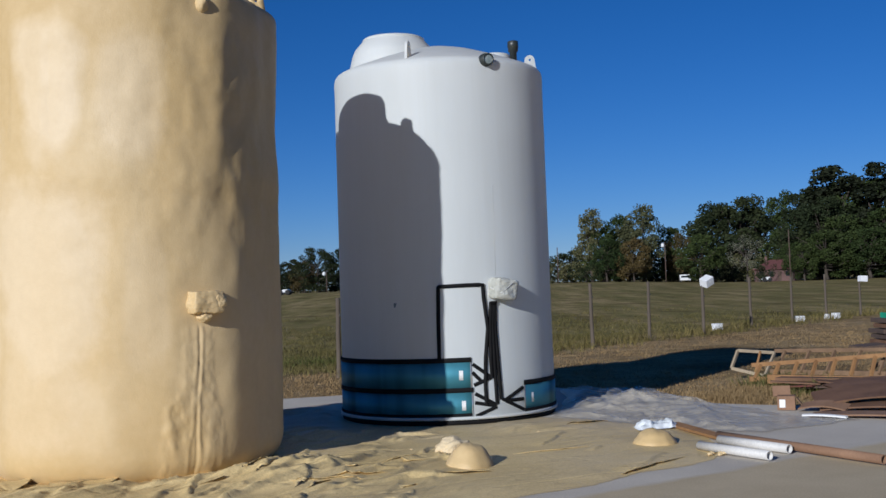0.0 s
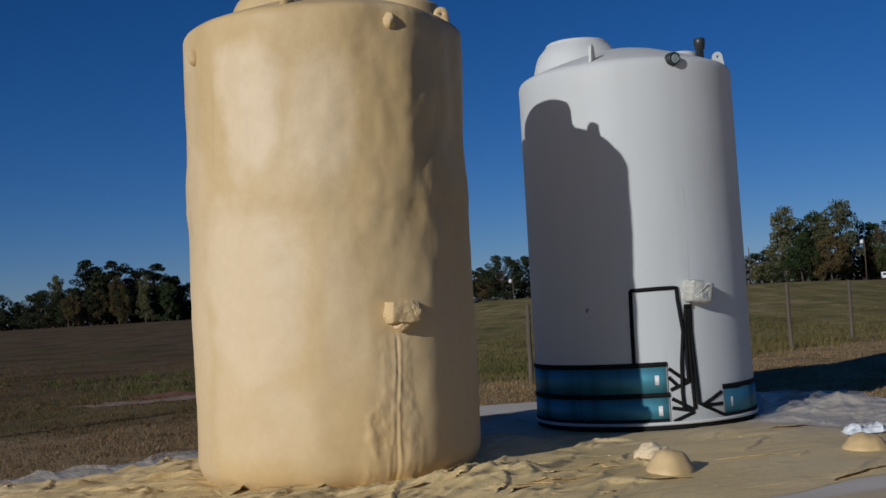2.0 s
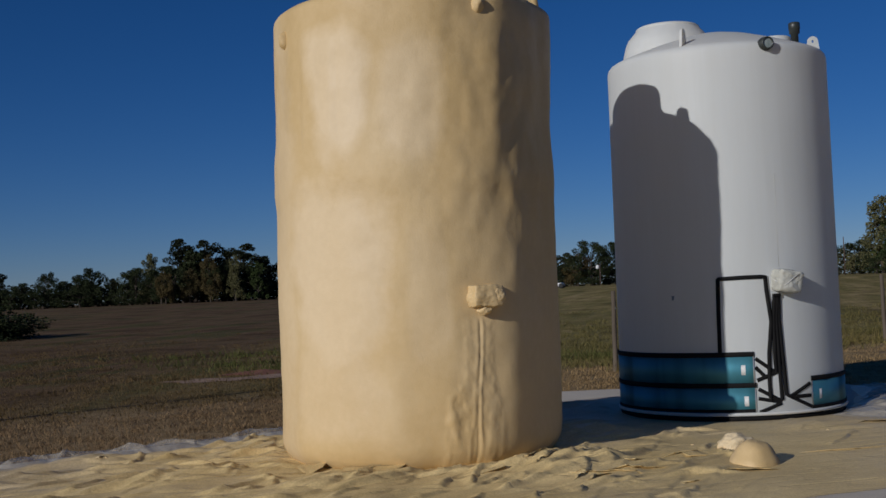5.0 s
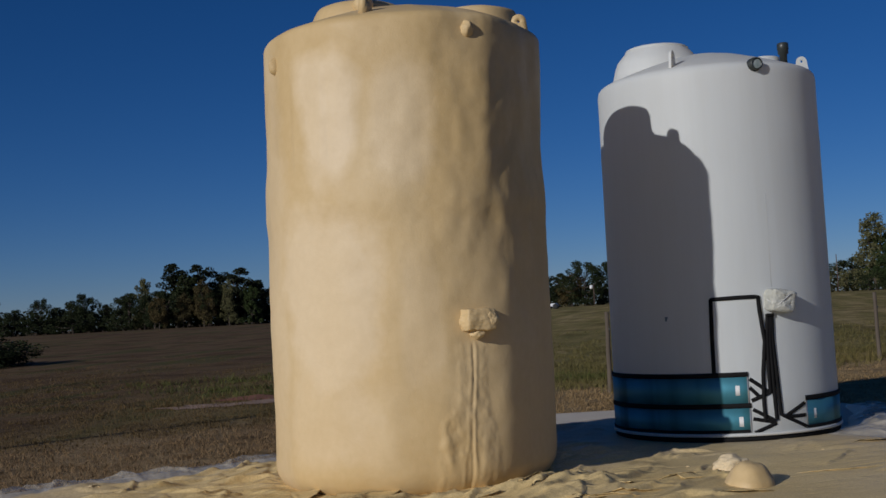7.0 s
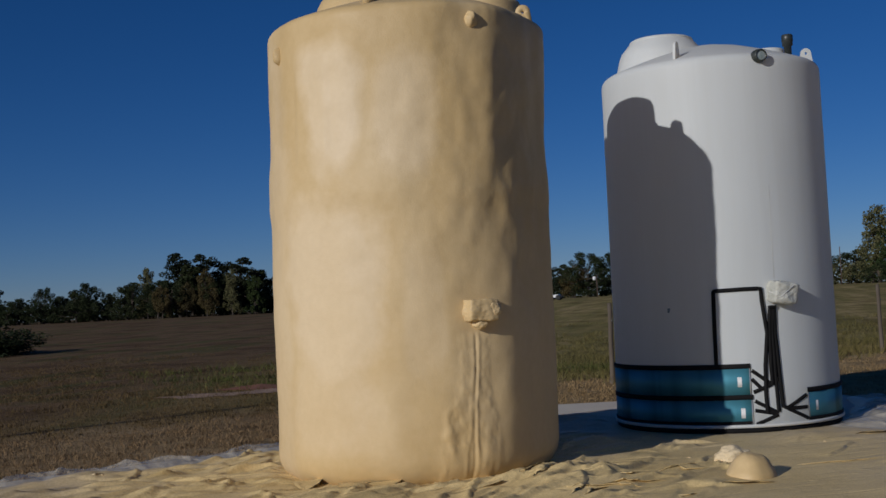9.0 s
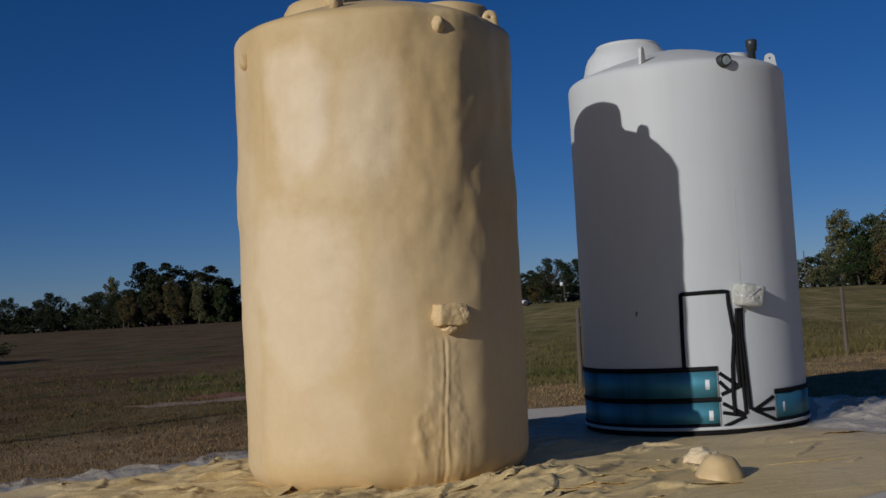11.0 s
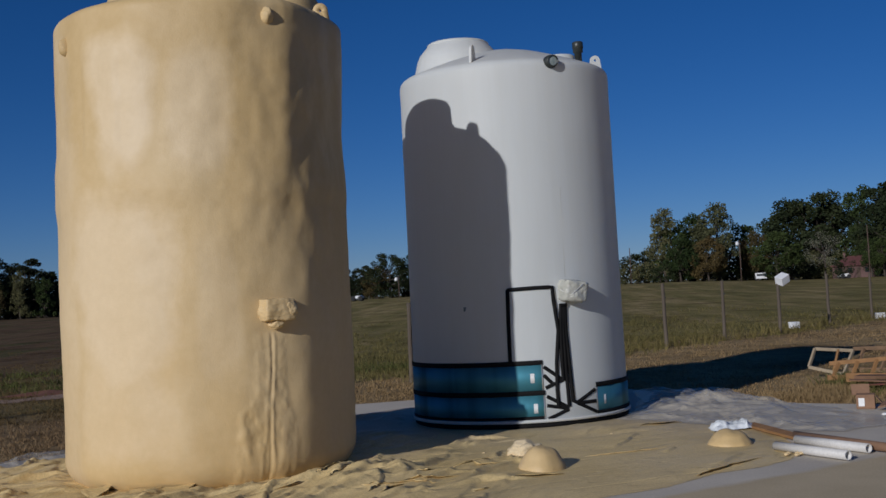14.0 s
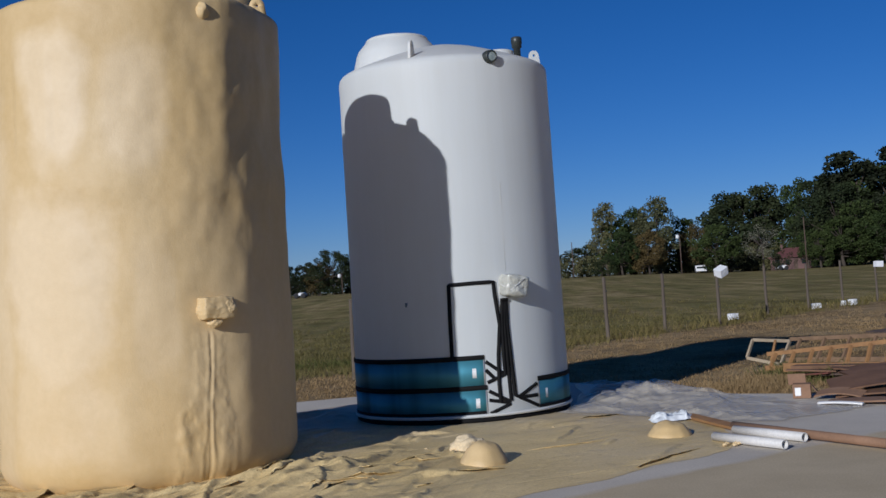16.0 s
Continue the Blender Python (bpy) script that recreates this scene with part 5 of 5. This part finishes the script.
pole(10.85, 1.75, 190, "timber pole with a white lamp under the trees", True)
pole(5.63, 1.7, 200, "bare timber utility pole", False)
pole(16.65, 2.1, 185, "bare timber utility pole", False)
pole(-5.8, 0.95, 190, "timber pole with a white lamp under the trees", True)


# ---- loose stuff beside the slab ----
def beam(a, b, w, h, bm=None, roll=0.0):
    """A sawn board from a to b."""
    a, b = Vector(a), Vector(b)
    d = b - a
    m = Matrix.Translation((a + b) / 2) @ d.to_track_quat("X", "Z").to_matrix().to_4x4() @ pose(0, 0, 0, roll, 0, 0)
    return block((d.length, w, h), m, 0.004, bm)


DARKRED = grained("dark_red_board", (0.085, 0.026, 0.018), (0.18, 0.062, 0.043), 3, 30, 0.85)
OLDLUMBER = grained("weathered_lumber", (0.11, 0.066, 0.036), (0.25, 0.155, 0.085), 4, 40, 0.85, 0, 0.4, 0.004)
PALEWOOD = grained("silvered_lumber", (0.22, 0.17, 0.11), (0.42, 0.34, 0.23), 4, 40, 0.85, 0, 0.4, 0.004)


def truss(name, a, b, low, high, n, label, material, lean=0.12, braced=False):
    """A ladder-like timber frame standing on edge; low and high are its heights at the two ends."""
    a, b = Vector(a), Vector(b)
    t = thing(name, label, "timber frame", "timber frames by the slab", at=a)
    d = b - a
    side = Vector((-d.y, d.x, 0)).normalized() * lean
    up0, up1 = Vector((0, 0, low)) + side, Vector((0, 0, high)) + side
    part("bottom_rail", beam((0, 0, 0.04), d + Vector((0, 0, 0.05)), 0.04, 0.075), material, t, smooth=False)
    part("top_rail", beam(up0, d + up1, 0.04, 0.06), material, t, smooth=False)
    for i in range(n):
        s = (i + 0.3) / n
        lo, hi = d * s + Vector((0, 0, 0.04)), d * min(1, s + 0.02) + up0.lerp(up1, min(1, s + 0.02))
        part("rung", beam(lo - side * 0.2, hi - side * 0.2, 0.035, 0.05), material, t, smooth=False)
        if braced and s > 0.45:
            lo2 = d * (s - 0.6 / n) + Vector((0, 0, 0.05)) + side * 1.3
            part("brace", beam(lo2, d * (s + 0.5 / n) + up0.lerp(up1, s) * 0.92 + side * 1.3, 0.03, 0.045), OLDLUMBER, t, smooth=False)
    return t


truss("timber_truss", (4.55, 17.5, 0), (7.2, 15.3, 0), 0.24, 0.54, 12, "yellow timber truss standing on edge in weeds", LUMBER, 0.10, True)
truss("timber_truss", (5.2, 18.7, 0), (8.0, 16.3, 0), 0.36, 0.44, 9, "weathered timber truss standing on edge in weeds", OLDLUMBER, 0.2)


def end_frame():
    t = thing("lumber_trestle", "small open timber frame propped on the truss", "timber frame", "timber frames by the slab", at=(4.48, 18.5, 0))
    pts = [Vector((0.05, 0, 0.13)), Vector((0.48, -0.35, 0.02)), Vector((0.72, -0.1, 0.36)), Vector((0.2, 0.15, 0.40))]
    for i in range(4):
        part("rail", beam(pts[i], pts[(i + 1) % 4], 0.035, 0.05), PALEWOOD, t, smooth=False)
    part("rail", beam(pts[0].lerp(pts[1], 0.72), pts[3].lerp(pts[2], 0.62), 0.035, 0.05), LUMBER, t, smooth=False)


end_frame()
for i, (x, y, l, turn) in enumerate(((6.9, 16.6, 1.3, 35), (7.3, 17.2, 1.1, 60), (6.6, 17.4, 1.2, 20))):
    solid("timber_offcut", beam((x, y, 0.08), (x + l * math.cos(radians(turn)) * 0.5, y - 0.2, 0.42), 0.04, 0.07), LUMBER, "loose timber offcut leaning in the trusses", "timber", "timber offcuts", smooth=False)


def stack_of_boards(x, y):
    t = thing("board_stack", "stack of dark boards bound with a green strap", "board stack", at=(x, y, ground_z(x, y)))
    for k in range(5):
        part("board", block((1.7 - 0.1 * (k % 2), 0.9, 0.09), Matrix.Translation((0.04 * math.sin(k * 5), 0.03 * math.cos(k * 3), 0.1 + k * 0.115)), 0.008), DARKWOOD if k % 3 else RUST, t, smooth=False)
    for xx in (-0.6, 0.5):
        part("bearer", block((0.1, 0.9, 0.1), Matrix.Translation((xx, 0, 0.02)), 0.006), DARKWOOD, t, smooth=False)
    part("strap", block((0.04, 0.94, 0.72), Matrix.Translation((-0.58, 0, 0.36)), 0.004), GREEN, t, "green strap", smooth=False)
    part("board", block((1.1, 0.7, 0.06), Matrix.Translation((-0.9, -0.3, 0.05)) @ pose(0, 0, 0, 0, -3, 8), 0.006), DARKWOOD, t, smooth=False)


stack_of_boards(10.22, 25.2)


def bent_sheet(x, y, z, l, w, sag, turn, tip, material, label):
    """A thin panel sagging along its length."""
    n = 14
    top, low = [], []
    for i in range(n + 1):
        s = i / n - 0.5
        zz = sag * (0.25 - s * s) * 4
        top.append([(s * l, -w / 2, zz + 0.018), (s * l, w / 2, zz + 0.018)])
        low.append([(s * l, -w / 2, zz), (s * l, w / 2, zz)])
    bm = bmesh.new()
    rows = [[p[0] for p in low], [p[0] for p in top], [p[1] for p in top], [p[1] for p in low], [p[0] for p in low]]
    grid_mesh(rows, False, bm)
    bmesh.ops.holes_fill(bm, edges=[e for e in bm.edges if e.is_boundary], sides=8)
    bmesh.ops.transform(bm, matrix=pose(x, y, z, tip, 0, turn), verts=bm.verts)
    solid("brown_panel", bm, material, label, "panel", "brown panels heaped by the slab", smooth=False)


bent_sheet(5.15, 13.55, 0.10, 1.7, 0.75, 0.10, -12, 6, RUST, "curved rusty brown panel lying on a heap")
bent_sheet(5.0, 13.15, 0.03, 1.5, 0.35, 0.05, -24, 4, RUST, "narrow rusty brown panel lying on the slab")
bent_sheet(4.75, 12.6, 0.012, 1.6, 0.3, 0.03, -30, 2, CARD, "flat brown strip of board on the slab")
bent_sheet(5.6, 14.4, 0.14, 1.6, 0.9, 0.06, 8, 3, RUST, "broad rusty brown panel lying on a heap")
bent_sheet(4.32, 13.35, 0.05, 0.55, 0.22, 0.04, -38, 12, CARD, "short brown board tipped on the heap")
bent_sheet(4.12, 12.75, 0.02, 0.5, 0.045, 0.01, -40, 8, LABEL, "narrow white strip lying on the slab")
solid("board", beam((4.70, 17.05, 0.07), (7.15, 15.0, 0.09), 0.05, 0.13), LUMBER, "long yellow plank on edge before the trusses", "board", smooth=False)
solid("board", beam((4.75, 16.7, 0.10), (7.2, 14.95, 0.12), 0.25, 0.05), RUST, "long dark rusty board under the trusses", "board", smooth=False)
bent_sheet(6.1, 15.2, 0.10, 2.0, 0.6, 0.05, -20, 5, RUST, "dark rusty panel under the trusses")


heap_rng = random.Random(31)
for k in range(14):
    s = k / 13
    hx, hy = 4.7 + 1.5 * s + heap_rng.gauss(0, 0.1), 15.9 - 0.75 * s + heap_rng.gauss(0, 0.16)
    ha, hl = radians(heap_rng.gauss(-25, 22)), heap_rng.uniform(0.25, 0.6)
    hz = heap_rng.uniform(0.02, 0.10)
    ends = Vector((hl * math.cos(ha), hl * math.sin(ha), heap_rng.gauss(0, 0.025)))
    solid("scrap_board", beam(Vector((hx, hy, hz + 0.03)) - ends, Vector((hx, hy, hz + 0.03)) + ends, heap_rng.uniform(0.07, 0.16), 0.022, roll=heap_rng.gauss(0, 14)), heap_rng.choice((RUST, DARKWOOD, DARKRED)), "dark red-brown scrap board heaped under the trusses", "scrap board", "scrap boards", smooth=False)


def cardboard_box():
    t = thing("cardboard_box", "open brown cardboard box with a white label", "cardboard box", at=(3.99, 13.72, 0.0))
    t.rotation_euler = (0, 0, radians(-18))
    t.scale = (0.78, 0.78, 0.82)
    part("body", block((0.26, 0.24, 0.20), Matrix.Translation((0, 0, 0.105)), 0.006), CARD, t, smooth=False)
    part("flap", block((0.26, 0.16, 0.008), Matrix.Translation((-0.07, 0.14, 0.255)) @ pose(0, 0, 0, 68, 0, 10), 0), CARD, t, smooth=False)
    part("label", block((0.085, 0.004, 0.115), Matrix.Translation((-0.055, -0.123, 0.10)), 0), LABEL, t, "white printed label", smooth=False)
    part("side_flap", block((0.16, 0.2, 0.008), Matrix.Translation((0.2, 0.0, 0.11)) @ pose(0, 0, 0, 0, 52, 0), 0), CARD, t, smooth=False)
    # the body is solid: a black plate stands in for its shaded inside
    part("inside_shade", block((0.004, 0.17, 0.14), Matrix.Translation((0.132, 0, 0.1)), 0), BLACK, t, "black plate painted for the shaded inside of the open end", smooth=False)


cardboard_box()


def hollow_tube(a, b, r, material, label):
    a, b = Vector(a), Vector(b)
    d = b - a
    bm = lathe([(r * 0.8, 0), (r, 0), (r, d.length), (r * 0.8, d.length), (r * 0.8, 0)], 24, place=Matrix.Translation(a) @ d.to_track_quat("Z", "Y").to_matrix().to_4x4())
    bmesh.ops.recalc_face_normals(bm, faces=bm.faces[:])
    solid("cardboard_tube", bm, material, label, "tube", "tubes on the slab")


hollow_tube((2.30, 10.72, 0.048), (2.74, 9.98, 0.048), 0.042, TUBE, "white cardboard tube lying on the sheet's edge")
hollow_tube((2.57, 11.08, 0.048), (3.01, 10.32, 0.048), 0.042, TUBE, "white cardboard tube lying on the sheet's edge")
hollow_tube((2.62, 11.35, 0.052), (3.56, 9.55, 0.05), 0.041, CARD, "long brown cardboard tube lying on the slab")
solid("board", beam((2.40, 12.42, 0.04), (2.66, 11.25, 0.035), 0.11, 0.03, roll=8), LUMBER, "short plank lying on the drop sheet", "plank", smooth=False)


def rag(x, y):
    bm = bmesh.new()
    rows = []
    for j in range(25):
        row = []
        for i in range(33):
            u, v = i / 32 - 0.5, j / 24 - 0.5
            e = smooth(0.5, 0.36, max(abs(u), abs(v)) + 0.1 * noise.noise((u * 5, v * 5, 2)))
            row.append((x + u * 0.48 + 0.02 * noise.noise((u * 6, v * 6, 9)), y + v * 0.34 + u * 0.16 + 0.02 * noise.noise((v * 6, u * 6, 4)), 0.03 + e * (0.045 + 0.035 * fold(u * 2.2, v * 2.2, 3.0, 0.4, 1.0, 1.5) + 0.02 * noise.noise((u * 9, v * 9, 1)))))
        rows.append(row)
    grid_mesh(rows, False, bm)
    solid("rag", bm, RAG, "crumpled white rag on the plastic sheeting", "rag")


rag(2.2, 12.32)

# crumbs of set foam about the mounds and tubes
crumb_rng = random.Random(9)
crumb = solid("foam_crumb", lump_mesh(Matrix.Translation((2.42, 10.42, 0.02)), 1.0, (0.024, 0.018, 0.014), 0.5, 2), FOAM, "small pale crumb of set foam on the sheet", "foam crumb", "foam crumbs")
for x, y, n, spread in ((2.42, 10.42, 7, 0.08), (-0.1, 11.3, 4, 0.12), (1.2, 12.8, 5, 0.35)):
    for _ in range(n):
        copy_thing(crumb, pose(0, 0, 0) @ Matrix.Translation((x - 2.42 + crumb_rng.gauss(0, spread), y - 10.42 + crumb_rng.gauss(0, spread), 0.0)))

# bare sandy scrape in the turf, its far side a low red bank
def scrape(x0, y0, rx, ry, material, lift, seed, label):
    rows = []
    for j in range(11):
        q = j / 10
        row = []
        for i in range(60):
            a = 2 * math.pi * i / 60
            ca, sa = math.cos(a), math.sin(a)
            w = q * (1 + 0.7 * noise.noise((ca * 1.3, sa * 1.3, seed)) + 0.45 * noise.noise((ca * 4.5, sa * 4.5, seed + 3)))
            x, y = x0 + rx * w * ca, y0 + ry * w * sa
            row.append((x, y, ground_z(x, y) + 0.012 + (1 - q) * (lift + 0.03 * noise.noise((x * 3, y * 3, seed)))))
        rows.append(row)
    solid("bare_soil", grid_mesh(rows, True), material, label, "bare soil", kind="structure")


SAND = grained("sandy_soil", (0.20, 0.125, 0.085), (0.36, 0.25, 0.175), 2, 20, 0.95, 0, 0.6, 0.02)
CLAY = grained("red_clay", (0.09, 0.035, 0.022), (0.19, 0.08, 0.05), 2, 20, 0.95, 0, 0.6, 0.02)
scrape(-10.1, 21.7, 0.95, 0.5, SAND, 0.02, 2.0, "pale bare sandy scrape in the dry turf")
scrape(-8.9, 22.3, 1.1, 0.6, SAND, 0.03, 9.0, "pale bare sandy scrape in the dry turf")
scrape(-9.6, 23.2, 1.2, 0.35, CLAY, 0.10, 5.0, "low bank of reddish bare earth in the pasture")


# ---- grass ----
def grass(name, spots, height, count, material, label, seed):
    """Tufts of thin blades at the given spots."""
    rng = random.Random(seed)
    verts, faces = [], []
    for x, y, s in spots:
        z = ground_z(x, y)
        for _ in range(count):
            a, r = rng.uniform(0, 6.283), rng.uniform(0, 0.16) * (0.6 + s)
            bx, by = x + r * math.cos(a), y + r * math.sin(a)
            h = height * s * rng.uniform(0.5, 1.25)
            w = rng.uniform(0.004, 0.010) * (0.7 + math.hypot(x, y) / 32)
            lx, ly = rng.gauss(0, 0.6) * h, rng.gauss(0, 0.6) * h
            t = rng.uniform(0, 3.14)
            k = len(verts)
            verts += [Vector((bx - w * math.cos(t), by - w * math.sin(t), z - 0.02)), Vector((bx + w * math.cos(t), by + w * math.sin(t), z - 0.02)), Vector((bx + lx, by + ly, z + h))]
            faces.append((k, k + 1, k + 2))
    tagged(new(name, card_mesh(name, verts, faces, material)), label, "grass", kind="stuff")


STRAW = leaf_material("straw_blades", (0.175, 0.11, 0.05), (0.37, 0.255, 0.13))
OLIVE = leaf_material("olive_blades", (0.075, 0.068, 0.022), (0.20, 0.16, 0.062))
DULL = leaf_material("dull_blades", (0.07, 0.046, 0.02), (0.14, 0.095, 0.042))


def past_fence(x, y):
    return y - 25.5 - 1.09 * x


rng = random.Random(3)
near_spots, far_spots, left_spots, turf_spots, seam_spots = [], [], [], [], []
for _ in range(26000):
    az = rng.uniform(-37, 23)
    d = 11.5 * math.exp(rng.uniform(0, 1.75))
    x, y = d * math.sin(radians(az)), d * math.cos(radians(az))
    if inside(PAD, x, y) > -0.08:
        continue
    patch = noise.noise((x * 0.25, y * 0.25, 5.0))
    if rng.random() < smooth(24, 62, d) * 0.95 - 0.3 * patch:
        continue
    if past_fence(x, y) < -0.6 + 1.5 * patch:
        (turf_spots if az < -12 else near_spots).append((x, y, 0.7 + 0.5 * patch))
    elif az < -15:
        left_spots.append((x, y, 0.8 + 0.7 * patch))
    else:
        far_spots.append((x, y, 0.9 + 0.9 * patch))
grass("dry_grass", near_spots, 0.05, 9, STRAW, "short dry straw-coloured grass between slab and fence", 1)
# blades on the left are darker in colour, for the same painted falloff
grass("turf_grass", turf_spots, 0.06, 9, leaf_material("turf_blades", (0.12, 0.075, 0.04), (0.28, 0.185, 0.10)), "short brown grass beside the edge of the slab", 11)
grass("pasture_grass", far_spots, 0.12, 8, OLIVE, "olive pasture grass past the fence", 2)
grass("brown_pasture", left_spots, 0.06, 8, DULL, "dull brown pasture grass", 3)
line = [(x, y) for x, y, h, r in POSTS[1:]]
for (x0, y0), (x1, y1) in zip(line, line[1:]):
    n = int(math.hypot(x1 - x0, y1 - y0) * 9)
    for i in range(n):
        s = rng.random()
        seam_spots.append((x0 + (x1 - x0) * s + rng.gauss(0, 0.3), y0 + (y1 - y0) * s + rng.gauss(0, 0.5), rng.uniform(0.5, 1.2)))
grass("fence_weeds", seam_spots, 0.30, 8, OLIVE, "taller weeds along the fence line", 4)
tufts = [(rng.gauss(3.95, 0.35), rng.gauss(15.6, 0.35), rng.uniform(0.6, 1.1)) for _ in range(150)] + [(rng.gauss(4.5, 0.35), rng.gauss(16.3, 0.4), rng.uniform(0.6, 1.1)) for _ in range(120)]
tufts = [p for p in tufts if inside(PAD, p[0], p[1]) < -0.05]
grass("dry_tufts", tufts, 0.085, 14, STRAW, "dry grass tufts at the edge of the slab", 6)
weeds = [(rng.gauss(5.0, 0.22), rng.gauss(17.3, 0.3), rng.uniform(0.6, 1.3)) for _ in range(110)] + [(rng.gauss(5.3, 0.35), rng.gauss(16.0, 0.2), rng.uniform(0.5, 1.3)) for _ in range(150)]
grass("green_weeds", weeds, 0.17, 10, leaf_material("weed_blades", (0.05, 0.055, 0.018), (0.15, 0.14, 0.05)), "green weeds growing through the timber trusses", 7)
clumps = []
for cx, cy, n, spread in ((-8.6, 23.9, 90, 0.7), (-10.0, 24.6, 60, 0.8), (-12.2, 26.5, 50, 1.2), (-9.0, 27.5, 90, 1.4), (-11.0, 31.0, 90, 1.8), (-14.5, 30.0, 40, 1.2), (-2.6, 26.0, 120, 1.2)):
    clumps += [(rng.gauss(cx, spread), rng.gauss(cy, spread * 0.7), rng.uniform(0.5, 1.3)) for _ in range(n)]
grass("pasture_weeds", clumps, 0.16, 9, leaf_material("pasture_weed_blades", (0.035, 0.045, 0.012), (0.12, 0.125, 0.04)), "clumps of green weeds out in the pasture", 12)
